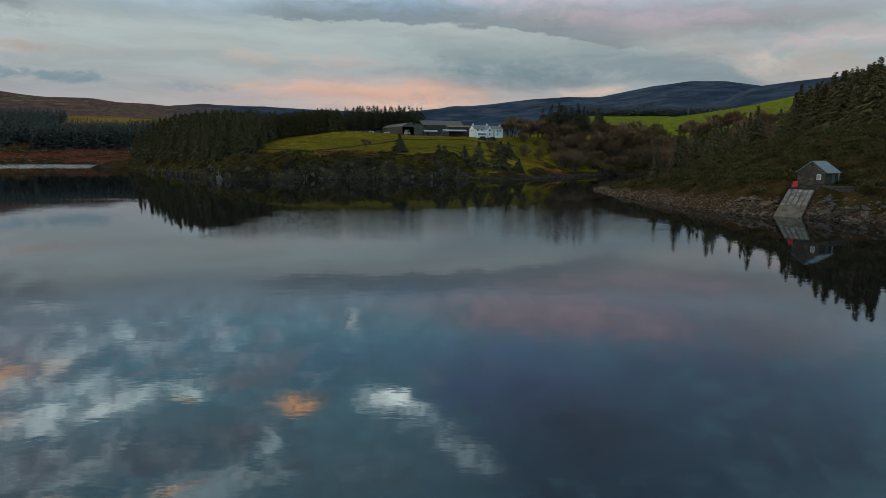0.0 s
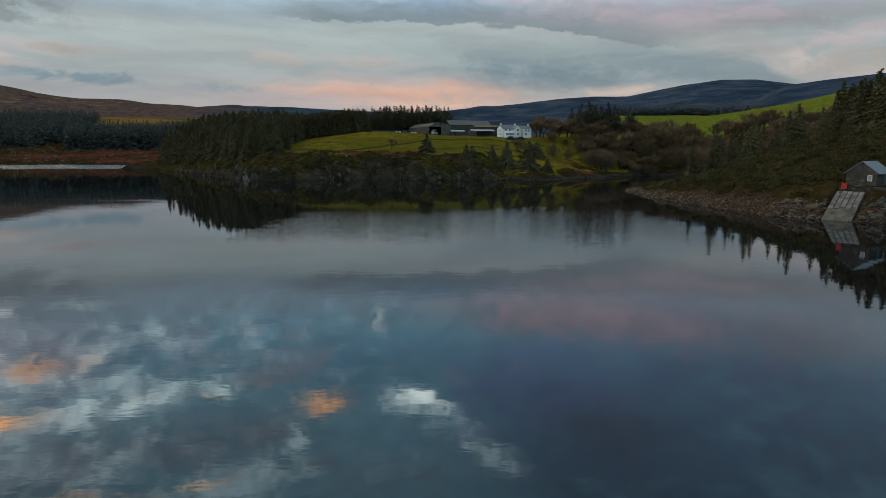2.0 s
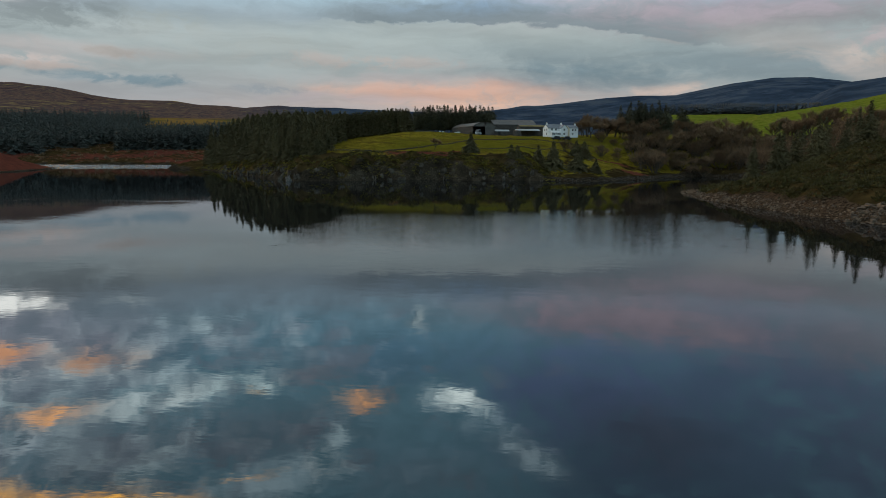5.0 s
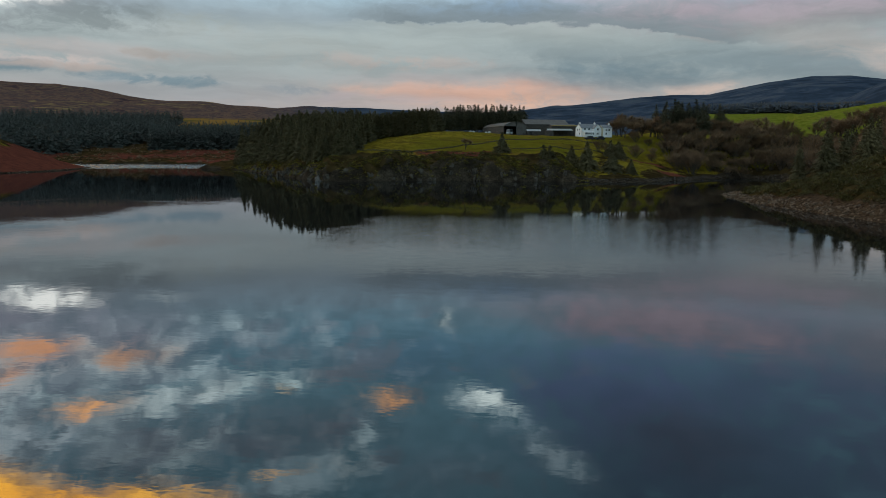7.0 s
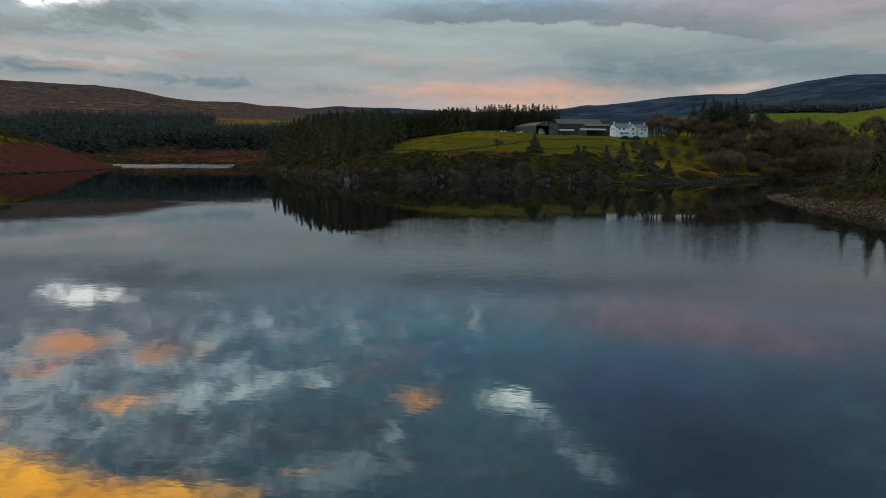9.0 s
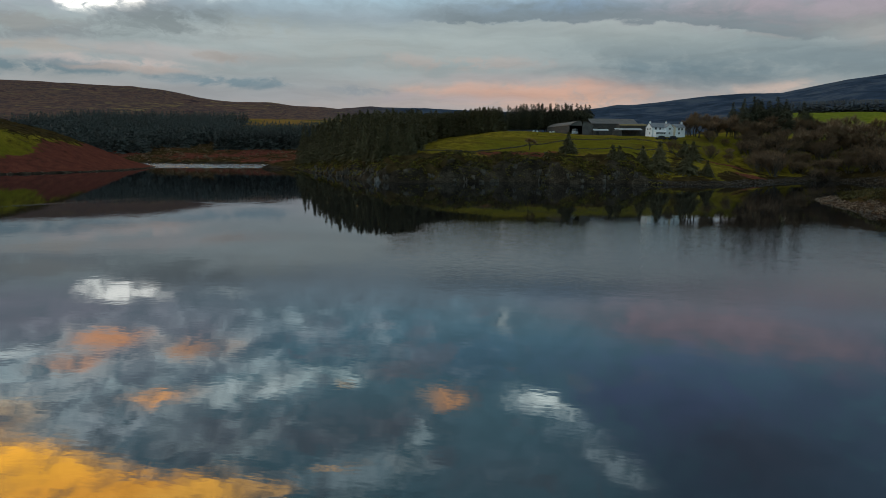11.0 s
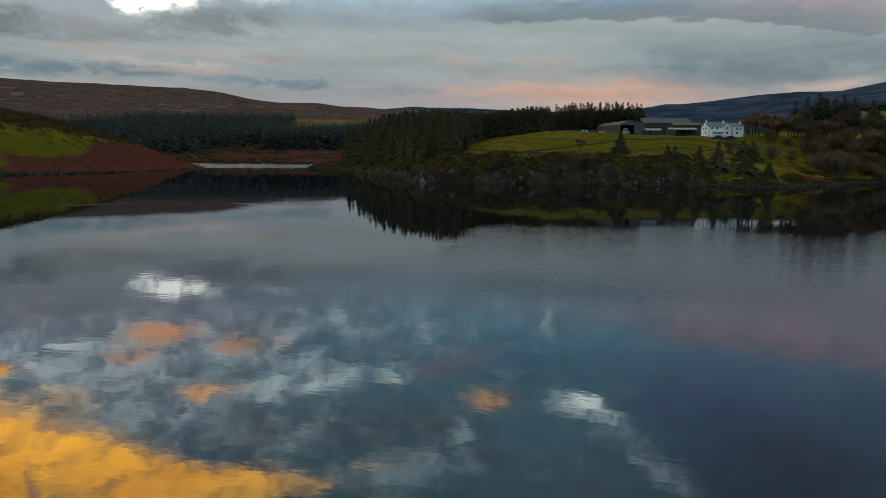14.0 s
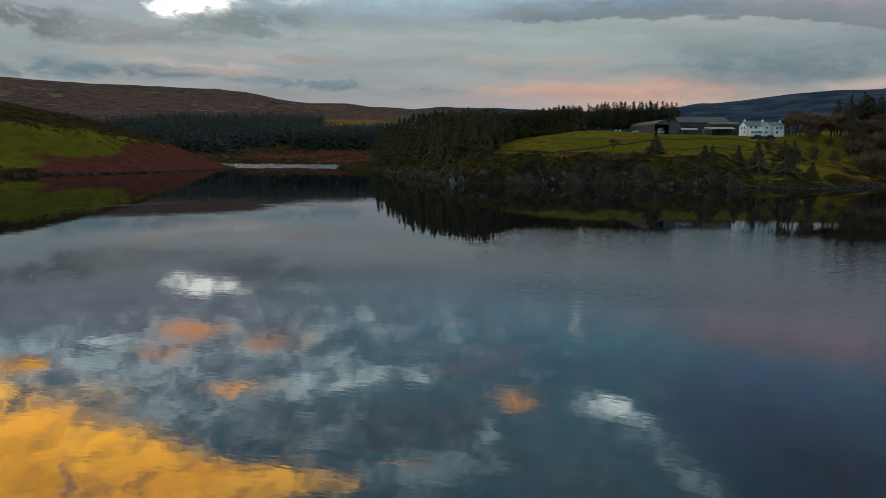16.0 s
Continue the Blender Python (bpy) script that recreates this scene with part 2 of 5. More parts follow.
    patch(-13.2, 21.3, 1.41, 0.66, 0, 0.6, (3.83, 1.76, 0.72), 0.67)
    patch(-22.9, 19.9, 0.85, 0.39, 0, 0.65, (3.10, 2.01, 0.88), 0.56)
    patch(-23.8, 26.2, 2.98, 0.26, 0, 0.6, (4.62, 2.59, 1.04), 0.56)
    # gold towards the sun
    patch(-54, 23, 7, 5.0, 0, 0.2, (4.6, 2.1, 0.30), 0.9)
    patch(-43, 28, 10, 3.0, 0, 0.2, (4.8, 2.2, 0.35), 0.9)
    patch(-49.1, 18.7, 2.9, 1.01, 0, 0.55, (2.78, 1.96, 1.09), 0.56)
    patch(-54.1, 18, 1.84, 1.61, 0, 0.28, (4.78, 2.53, 0.46), 0.98)
    patch(-53.5, 22.3, 3.56, 3.91, 0, 0.28, (6.04, 2.62, 0.34), 1)
    patch(-46.8, 23.5, 5.52, 2.07, 0.2, 0.23, (7.40, 3.37, 0.40), 1)
    patch(-42.8, 26, 6.55, 1.72, 0.1, 0.23, (7.34, 3.10, 0.43), 0.98)
    patch(-36.4, 27.3, 7.13, 0.92, 0.05, 0.28, (7.86, 3.78, 0.62), 0.93)
    patch(-50.7, 24.3, 0.5, 1.8, 0, 0.4, (1.92, 1.12, 0.85), 0.78)
    # the crisp upper edge of the long light bank, falling to the mountain
    col = state[0]
    lump = W.plus(W.times(W.minus(tear, 0.5), 1.1), W.times(W.minus(puff, 0.5), 1.2))
    rim = W.minus(10.5, W.plus(W.times(W.ramp(az, -2.0, 24.0), 2.9), W.times(W.ramp(az, 21.5, 26.0), 2.6)))
    over = W.minus(W.plus(el, lump), rim)
    above = W.ramp(over, -0.10, 0.16)
    below = W.minus(1.0, above)
    left, right = W.times(W.ramp(az, -19.0, -11.0), W.ramp(az, 20.0, 13.0)), W.times(W.ramp(az, 13.0, 20.0), W.ramp(az, 34.0, 28.0))
    col = W.mix(W.times(W.times(left, W.times(above, W.ramp(over, 2.4, 0.2))), 0.85), col, (0.195, 0.243, 0.268))
    col = W.mix(W.times(W.times(W.times(left, W.ramp(az, 14.0, 2.0)), W.times(below, W.ramp(over, -2.6, -0.1))), 0.75), col, (0.37, 0.425, 0.42))
    misty = W.ramp(over, -0.9, 0.6)
    col = W.mix(W.times(W.times(right, W.times(misty, W.ramp(over, 2.8, 0.5))), 0.75), col, (0.36, 0.355, 0.35))
    col = W.mix(W.times(W.times(right, W.times(W.minus(1.0, misty), W.ramp(over, -2.6, -0.6))), 0.85), col, (0.205, 0.262, 0.288))
    grain = W.plus(W.times(streak, low), W.times(tear, W.minus(1.0, low)))
    col = scale(col, W.plus(1.0, W.times(W.ramp(grain, 0.25, 0.75, -0.14, 0.14), W.minus(1.0, W.times(low, 0.4)))))
    out = W.add("ShaderNodeOutputWorld")
    back = W.add("ShaderNodeBackground")
    W.put(back.inputs[0], col)
    back.inputs[1].default_value = 1.0
    W.tree.links.new(back.outputs[0], out.inputs[0])


build_sky()

sun = new("sun", bpy.data.lights.new("sun", "SUN"))
sun.data.energy, sun.data.angle, sun.data.color = 0.6, radians(14), (1.0, 0.80, 0.62)
sun.matrix_world = look((0, 0, 0), (-sin(radians(SUN_AZ)), -cos(radians(SUN_AZ)), -math.tan(radians(SUN_EL))))

# ------------------------------------------------------------------ lie of the land
LAKE = [(72, -220), (73, 20), (72, 80), (66, 96), (60, 103), (54, 107), (49, 113), (46, 126), (43, 142), (40.5, 158), (40, 174), (43, 189),
        (54, 199), (70, 209), (83, 236), (88, 270), (86, 298), (76, 302), (62, 286), (50, 267), (37, 252), (24, 246), (13, 243), (3, 248),
        (-6, 243), (-17, 241), (-28, 245), (-38, 241), (-46, 238), (-56, 231), (-66, 227), (-75, 226), (-86, 239), (-96, 252), (-111, 272),
        (-119, 283), (-144, 317), (-162, 341), (-189, 356)]
LAKE += [(-184, 374), (-198, 402), (-212, 436), (-226, 446), (-256, 441), (-290, 424), (-345, 420), (-380, 400), (-330, 376), (-280, 362),
         (-244, 342), (-230, 312), (-222, 286), (-219, 260), (-222, 233), (-230, 212), (-243, 195), (-264, 150), (-282, 60), (-262, -220)]


def value_noise(x, y, seed=0):
    xi, yi = np.floor(x), np.floor(y)
    fx, fy = x - xi, y - yi
    fx, fy = fx * fx * (3 - 2 * fx), fy * fy * (3 - 2 * fy)

    def h(a, b):
        n = np.sin(a * 127.1 + b * 311.7 + seed * 74.7) * 43758.5453
        return n - np.floor(n)
    return (h(xi, yi) * (1 - fx) + h(xi + 1, yi) * fx) * (1 - fy) + (h(xi, yi + 1) * (1 - fx) + h(xi + 1, yi + 1) * fx) * fy - 0.5


def rough_noise(x, y, size, octaves=3, seed=0):
    out, amp = 0, 1.0
    for k in range(octaves):
        out = out + amp * value_noise(x / size + 13.7 * k, y / size - 5.1 * k, seed + k)
        size, amp = size * 0.5, amp * 0.5
    return out


def smooth(x, lo, hi):
    t = np.clip((x - lo) / (hi - lo), 0, 1)
    return t * t * (3 - 2 * t)


def shore_distance(x, y):
    """Metres from the water's edge: above 0 on land, below 0 in the lake."""
    px, py = np.array(LAKE, float).T
    qx, qy = np.roll(px, -1), np.roll(py, -1)
    best, inside = np.full(np.shape(x), 1e9), np.zeros(np.shape(x), bool)
    for ax, ay, bx, by in zip(px, py, qx, qy):
        dx, dy = bx - ax, by - ay
        t = np.clip(((x - ax) * dx + (y - ay) * dy) / (dx * dx + dy * dy), 0, 1)
        best = np.minimum(best, (x - ax - t * dx) ** 2 + (y - ay - t * dy) ** 2)
        cross = (ay > y) != (by > y)
        with np.errstate(divide="ignore", invalid="ignore"):
            inside ^= cross & (x < (bx - ax) * (y - ay) / np.where(by == ay, 1e-9, by - ay) + ax)
    return np.where(inside, -1, 1) * np.sqrt(best)


def zones(x, y):
    """How far a place belongs to the right bank, the far end, the left bank; the rest is the middle headland."""
    right = smooth(x - (62 + (y - 230) * 0.38), -7, 7)
    far = smooth(-(x + 150 + (y - 330) * 0.22), -10, 25) * smooth(y, 355, 385)
    left = smooth(-x, 190, 215) * (1 - smooth(y, 355, 385))
    return right, far * (1 - right), left


def land(x, y):
    """Height of the ground."""
    x, y = np.asarray(x, float), np.asarray(y, float)
    s = shore_distance(x, y)
    s = s + (rough_noise(x, y, 9, 3, 5) * 2.2) * smooth(np.abs(s), 0.0, 6) + rough_noise(x, y, 5, 2, 9) * 1.2
    right, far, left = zones(x, y)
    middle = np.clip(1 - right - far - left, 0, 1)
    craggy = smooth(-x, -14, -2) * (1 - 0.35 * smooth(-x, 95, 150))
    d = np.maximum(s, 0)
    cliff = np.interp(d, [0, 1.0, 3.0, 6, 9, 20, 45, 75, 120, 300, 900], [0, 1.6, 4.2, 6.3, 7.4, 9.6, 14, 18.0, 19.2, 22, 34])
    shelf = np.interp(d, [0, 4, 10, 20, 45, 64, 75, 120, 300, 900], [0, 1.0, 2.6, 5.4, 12.6, 17.6, 18.3, 20, 24, 36])
    cliff = cliff * (1 - 0.35 * smooth(-x, 118, 160))
    z_mid = cliff * craggy + shelf * (1 - craggy)
    z_right = np.interp(d, [0, 3, 6, 9, 16, 28, 45, 90, 120, 300, 900], [0, 1.3, 3.2, 4.6, 5.6, 9.6, 14.6, 22, 26, 40, 75])
    z_right = z_right + 25 * np.exp(-((x - 295) / 110) ** 2 - ((y - 400) / 120) ** 2)
    z_right = z_right * (0.42 + 0.58 * smooth(np.hypot(x - 44, y - 190), 6, 42))
    tip = 0.5 + 0.5 * smooth(np.hypot(x + 244, y - 342), 20, 190)
    z_left = tip * np.interp(d, [0, 1, 10, 25, 38, 140, 300, 900], [0, 0.7, 5.0, 13.0, 19.5, 34, 46, 90]) + 10.5 * smooth(d, 4, 76) * (1 - smooth(d, 150, 300))
    z_far = np.interp(d, [0, 5, 60, 150, 350, 530, 800, 1100], [0, 1.8, 9, 20, 36, 54, 68, 76])
    z = z_mid * middle + z_right * right + z_left * left + z_far * far
    z = z + 1.4 * np.exp(-((x + 36) / 26) ** 2 - ((y - 332) / 24) ** 2) * middle
    yard = np.exp(-((x - 30) / 62) ** 4 - ((y - 336) / 24) ** 4)
    z = z * (1 - yard) + 17.7 * yard
    crag = craggy * middle * smooth(d, 0.3, 2) * (1 - smooth(d, 9, 22))
    z = z + crag * (rough_noise(x, y, 7, 4, 21) * 3.4 + rough_noise(x, y, 1.7, 2, 22) * 0.8)
    z = z + rough_noise(x, y, 40, 3, 3) * 1.0 * smooth(d, 15, 60) + rough_noise(x, y, 3.0, 2, 4) * 0.35 * smooth(d, 1, 8)
    along = np.clip(((x - 60.2) * -5.4 + (y - 111.8) * -5.8) / 62.8, -0.15, 1.4)
    ramp = np.hypot(x - 60.2 + 5.4 * along, y - 111.8 + 5.8 * along)
    z = z - 1.0 * (1 - smooth(ramp, 1.8, 2.8)) * (right > 0.5)
    bearing, reach = np.degrees(np.arctan2(x, y)), np.hypot(x, y)
    z = z + (1 - right) * smooth(bearing, 5, 12) * (1 - smooth(bearing, 18.5, 22)) * smooth(reach, 380, 690) * 20
    z = np.where(s < 0, np.maximum(s * 0.5, -6), z)
    # the distant hills, by bearing
    az, r = np.degrees(np.arctan2(x, y)), np.hypot(x, y)
    moor = np.interp(az, [-110, -75, -53, -46, -38, -35.3, -33.3, -29.8, -26, -23.5, -16, -8, 4, 60], [60, 185, 213, 201, 196, 177, 166, 162, 153, 152, 124, 80, 50, 50])
    peak = np.interp(az, [-40, -24, -20, -15, -6, -2, 3, 8, 10, 13, 15, 17, 20, 22.5, 25, 28, 34, 60],
                     [150, 225, 245, 258, 235, 240, 275, 308, 322, 324, 352, 380, 405, 400, 370, 330, 250, 100])
    spur = np.interp(az, [10, 18, 21, 24.4, 27, 33, 45, 70], [40, 90, 140, 205, 215, 235, 230, 120])
    fold = rough_noise(x, y, 420, 4, 31)
    z_moor = moor * smooth(r, 650, 2500) * (1 - 0.5 * smooth(r, 2500, 3300)) + fold * 26 * smooth(r, 900, 1600) * (1 - smooth(r, 2100, 2450))
    z_peak = peak * smooth(r, 1500, 4100) * (1 - 0.4 * smooth(r, 4100, 4900)) + fold * 30 * smooth(r, 1800, 2600) * (1 - smooth(r, 3500, 4000))
    z_spur = spur * smooth(r, 700, 2300) * (1 - 0.5 * smooth(r, 2300, 3000)) + fold * 14 * smooth(r, 900, 1500) * (1 - smooth(r, 1900, 2250))
    hills = np.maximum(z_moor, np.maximum(z_peak, z_spur)) * smooth(r, 600, 900)
    return np.where(r > 600, np.maximum(z, hills), z)


# ------------------------------------------------------------------ end of the lie of the land


# ------------------------------------------------------------------ materials
def material(name, build):
    m = bpy.data.materials.new(name)
    m.use_nodes = True
    m.node_tree.nodes.clear()
    n = Nodes(m.node_tree)
    out, sh = n.add("ShaderNodeOutputMaterial"), n.add("ShaderNodeBsdfPrincipled")
    n.tree.links.new(sh.outputs[0], out.inputs[0])
    build(n, sh.inputs)
    return m


def world_place(n):
    return n.add("ShaderNodeNewGeometry").outputs["Position"]


def attribute(n, name):
    a = n.add("ShaderNodeAttribute")
    a.attribute_name = name
    return a


def each(n):
    return n.add("ShaderNodeObjectInfo").outputs["Random"]


def ground_look(n, i):
    p = world_place(n)
    cover = n.parts(attribute(n, "cover").outputs["Vector"])
    far = attribute(n, "upland").outputs["Fac"]
    big, mid, small = n.noise(p, 0.035, 5), n.noise(p, 0.28, 5, 0.6), n.noise(p, 2.2, 4, 0.6)
    heath = n.steps(mid, [(0.30, (0.019, 0.013, 0.007)), (0.5, (0.038, 0.027, 0.011)), (0.72, (0.070, 0.049, 0.019))])
    green = n.steps(n.plus(n.times(mid, 0.55), n.times(small, 0.45)),
                    [(0.36, (0.052, 0.037, 0.010)), (0.46, (0.118, 0.090, 0.012)), (0.54, (0.180, 0.142, 0.015)), (0.66, (0.255, 0.190, 0.028))])
    green = n.mix(n.ramp(big, 0.42, 0.62, 0.0, 0.7), green, (0.098, 0.092, 0.010))
    green = n.mix(n.ramp(n.noise(n.scaled(p, (0.05, 0.16, 0.3)), 1.0, 5, 0.62), 0.52, 0.68, 0.0, 0.75), green, (0.082, 0.056, 0.016))
    green = n.mix(n.ramp(n.parts(p)[0], 70.0, 120.0, 0.0, 0.75), green, n.mix(n.ramp(mid, 0.35, 0.65), (0.085, 0.120, 0.012), (0.16, 0.19, 0.028)))
    rust = n.steps(n.plus(n.times(mid, 0.5), n.times(small, 0.5)), [(0.32, (0.050, 0.022, 0.017)), (0.52, (0.115, 0.036, 0.025)), (0.7, (0.17, 0.062, 0.034))])
    rust = n.mix(n.ramp(n.parts(p)[0], 55.0, 75.0, 0.0, 0.85), rust, n.steps(n.plus(n.times(mid, 0.5), n.times(small, 0.5)), [(0.34, (0.050, 0.030, 0.012)), (0.66, (0.17, 0.088, 0.026))]))
    stone = n.steps(n.plus(n.times(mid, 0.5), n.times(small, 0.5)), [(0.36, (0.009, 0.0075, 0.006)), (0.50, (0.030, 0.024, 0.017)), (0.66, (0.090, 0.074, 0.052))])
    stone = n.mix(n.times(n.ramp(n.parts(p)[0], 34.0, 40.0), n.ramp(n.parts(p)[1], 205.0, 190.0)), stone, n.steps(small, [(0.36, (0.018, 0.012, 0.008)), (0.66, (0.090, 0.062, 0.040))]))
    # moor ground: heather, peat and bleached grass in long drifts; the mountain gets a haze tone
    h = n.noise(n.scaled(p, (0.0022, 0.0022, 0.012)), 1.5, 9, 0.66, 0.8)
    h2 = n.noise(n.scaled(p, (0.006, 0.006, 0.05)), 1.7, 8, 0.66, 0.5)
    h4 = n.noise(n.scaled(p, (0.02, 0.02, 0.09)), 1.6, 7, 0.66, 0.4)
    drift = n.plus(0.5, n.times(n.minus(n.plus(n.plus(n.times(h, 0.25), n.times(h2, 0.40)), n.times(h4, 0.35)), 0.5), 1.8))
    moor = n.steps(drift, [(0.28, (0.036, 0.029, 0.036)), (0.40, (0.082, 0.050, 0.048)), (0.46, (0.155, 0.095, 0.066)), (0.52, (0.062, 0.046, 0.050)), (0.59, (0.125, 0.078, 0.058)), (0.66, (0.220, 0.165, 0.074)), (0.78, (0.115, 0.076, 0.058))])
    # mountain ground in slate blue, the haze of distance painted into its colour
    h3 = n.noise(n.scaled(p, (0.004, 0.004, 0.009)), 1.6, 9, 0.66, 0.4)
    haze_blue = n.steps(n.plus(n.times(h, 0.25), n.times(h3, 0.75)), [(0.42, (0.024, 0.036, 0.056)), (0.50, (0.036, 0.054, 0.084)), (0.58, (0.062, 0.078, 0.102))])
    fx, fy, fz = n.parts(attribute(n, "distant").outputs["Vector"])
    c = n.mix(n.ramp(n.plus(cover[0], n.plus(n.times(n.minus(mid, 0.5), 1.3), n.times(n.minus(small, 0.5), 0.7))), 0.30, 0.62), heath, green)
    c = n.mix(n.ramp(n.plus(cover[1], n.plus(n.times(n.minus(mid, 0.5), 1.8), n.times(n.minus(small, 0.5), 0.8))), 0.32, 0.66), c, rust)
    c = n.mix(n.ramp(n.plus(cover[2], n.times(n.minus(mid, 0.5), 0.8)), 0.40, 0.62), c, stone)
    c = n.mix(fx, c, moor)
    c = n.mix(fy, c, haze_blue)
    c = n.mix(n.ramp(n.plus(fz, n.times(n.minus(h2, 0.5), 2.2)), 0.30, 0.7), c, n.mix(n.ramp(h2, 0.42, 0.54), (0.10, 0.080, 0.020), (0.20, 0.118, 0.034)))
    n.put(i["Base Color"], c)
    i["Roughness"].default_value = 0.95
    i["Specular IOR Level"].default_value = 0.0
    rel = n.plus(n.times(small, 0.35), n.times(mid, 0.65))
    n.put(i["Normal"], n.bump(rel, 0.7, 0.8))


def water_look(n, i):
    p = world_place(n)
    x, y, z = n.parts(p)
    near = n.noise(n.scaled(p, (0.55, 0.9, 1.0)), 1.0, 2.0, 0.5)
    tiny = n.noise(n.scaled(p, (1.6, 3.2, 1.0)), 1.0, 2.0, 0.5)
    swell = n.noise(n.scaled(p, (0.06, 0.10, 1.0)), 1.0, 3.0, 0.5)
    # where the breeze reaches the water
    edge = n.times(n.minus(n.noise(p, 0.045, 3), 0.5), 34.0)
    reach = n.ramp(n.plus(n.plus(y, n.times(x, -0.55)), edge), 455.0, 462.0)
    streak = n.noise(n.scaled(p, (0.006, 0.05, 1.0)), 1.0, 4.0, 0.6)
    patch = n.ramp(streak, 0.63, 0.70)
    gust = n.math("MAXIMUM", reach, n.times(patch, 0.25))
    # a breath of wind off the headland, and one thin cat's-paw by the bracken bank
    rag = n.times(n.minus(n.noise(p, 0.16, 4), 0.5), 9.0)
    rim = n.plus(120.0, n.times(n.math("MAXIMUM", n.minus(x, 8.0), 0.0), 0.6))
    breeze = n.times(n.ramp(n.minus(rim, n.plus(y, n.times(rag, 0.6))), -6.0, 12.0), n.ramp(n.plus(y, rag), 62.0, 92.0))
    breeze = n.times(breeze, n.times(n.ramp(n.plus(x, rag), -31.0, -25.0), n.ramp(n.plus(x, rag), 32.0, 24.0)))
    across = n.plus(n.plus(n.times(n.plus(x, 103.0), 0.954), n.times(n.minus(y, 122.0), -0.305)), n.times(rag, 0.12))
    along = n.plus(n.times(n.plus(x, 103.0), 0.305), n.times(n.minus(y, 122.0), 0.954))
    paw = n.times(n.ramp(n.math("ABSOLUTE", across), 2.2, 0.8), n.ramp(n.math("ABSOLUTE", along), 26.0, 12.0))
    gust = n.math("MAXIMUM", gust, n.times(paw, 0.4))
    amount = n.plus(n.plus(n.times(near, n.plus(0.0030, n.plus(n.times(gust, 0.025), n.times(breeze, 0.012)))), n.times(tiny, n.plus(0.0010, n.times(breeze, 0.013)))), n.times(swell, 0.010))
    b = n.bump(amount, 1.0, 1.0)
    # peat-dark body under a faintly blue mirror
    deep, mirror, share = n.add("ShaderNodeBsdfDiffuse"), n.add("ShaderNodeBsdfGlossy"), n.add("ShaderNodeFresnel")
    deep.inputs["Color"].default_value = (0.006, 0.006, 0.007, 1)
    mirror.inputs["Color"].default_value = (0.88, 0.94, 1.0, 1)
    n.put(mirror.inputs["Roughness"], n.plus(0.006, n.plus(n.times(gust, 0.15), n.times(breeze, 0.02))))
    share.inputs["IOR"].default_value = 1.345
    for node in (deep, mirror, share):
        n.put(node.inputs["Normal"], b)
    both = n.add("ShaderNodeMixShader")
    for s, v in zip(both.inputs, (share.outputs[0], deep.outputs[0], mirror.outputs[0])):
        n.put(s, v)
    n.put(n.tree.nodes["Material Output"].inputs[0], both.outputs[0])


def foliage_look(dark, light, rough=0.75):
    def build(n, i):
        p = world_place(n)
        r, k = each(n), n.noise(p, 1.3, 3)
        isl = n.add("ShaderNodeNewGeometry").outputs["Random Per Island"]
        f = n.plus(n.plus(n.times(r, 0.35), n.times(k, 0.4)), n.times(isl, 0.3))
        n.put(i["Base Color"], n.steps(f, [(0.25, dark), (0.8, light)]))
        i["Roughness"].default_value = rough
        i["Specular IOR Level"].default_value = 0.2
    return build


def plain(colour, other, scale, rough=0.8, bump=0.3, depth=0.02, metal=0.0):
    def build(n, i):
        p = world_place(n)
        a, b = n.noise(p, scale, 5, 0.6), n.noise(p, scale * 7, 3, 0.6)
        f = n.plus(n.times(a, 0.65), n.times(b, 0.35))
        n.put(i["Base Color"], n.steps(f, [(0.36, colour), (0.64, other)]))
        n.put(i["Roughness"], n.ramp(b, 0.2, 0.8, rough - 0.1, min(1, rough + 0.1)))
        i["Metallic"].default_value = metal
        n.put(i["Normal"], n.bump(f, bump, depth))
    return build


GROUND = material("turf_heath_and_rock", ground_look)
WATER = material("still_water", water_look)
NEEDLES = material("spruce_needles", foliage_look((0.058, 0.054, 0.026), (0.138, 0.118, 0.056)))
# spruce again for far stands, greyed and lifted to paint in the haze
NEEDLES_HAZED = material("hazed_spruce_needles", foliage_look((0.048, 0.054, 0.050), (0.072, 0.080, 0.070)))
PINE = material("pine_needles", foliage_look((0.036, 0.037, 0.022), (0.085, 0.080, 0.044)))
BARK = material("bark", plain((0.030, 0.024, 0.018), (0.070, 0.056, 0.042), 3.0, 0.9, 0.6, 0.05))
TWIGS = material("bare_twigs", foliage_look((0.118, 0.070, 0.040), (0.220, 0.140, 0.076)))
GORSE = material("gorse", foliage_look((0.014, 0.013, 0.005), (0.085, 0.070, 0.017)))
MOSS = material("moss_and_rough_grass", foliage_look((0.070, 0.058, 0.008), (0.200, 0.165, 0.014)))
ROCK = material("slate_rock", plain((0.016, 0.013, 0.010), (0.105, 0.088, 0.064), 0.9, 0.85, 0.7, 0.08))
SHINGLE = material("shore_stone", plain((0.030, 0.020, 0.013), (0.155, 0.106, 0.066), 0.7, 0.85, 0.6, 0.06))
WHITEWASH = material("whitewashed_render", plain((0.60, 0.62, 0.63), (0.80, 0.81, 0.81), 0.7, 0.85, 0.2, 0.01))
CREAM = material("cream_render", plain((0.44, 0.38, 0.27), (0.58, 0.52, 0.40), 0.7, 0.85, 0.2, 0.01))
SLATE = material("roof_slate", plain((0.10, 0.115, 0.13), (0.19, 0.21, 0.23), 1.5, 0.6, 0.4, 0.02))
TIN = material("weathered_sheet_roof", plain((0.055, 0.050, 0.046), (0.115, 0.104, 0.094), 0.5, 0.75, 0.3, 0.02))
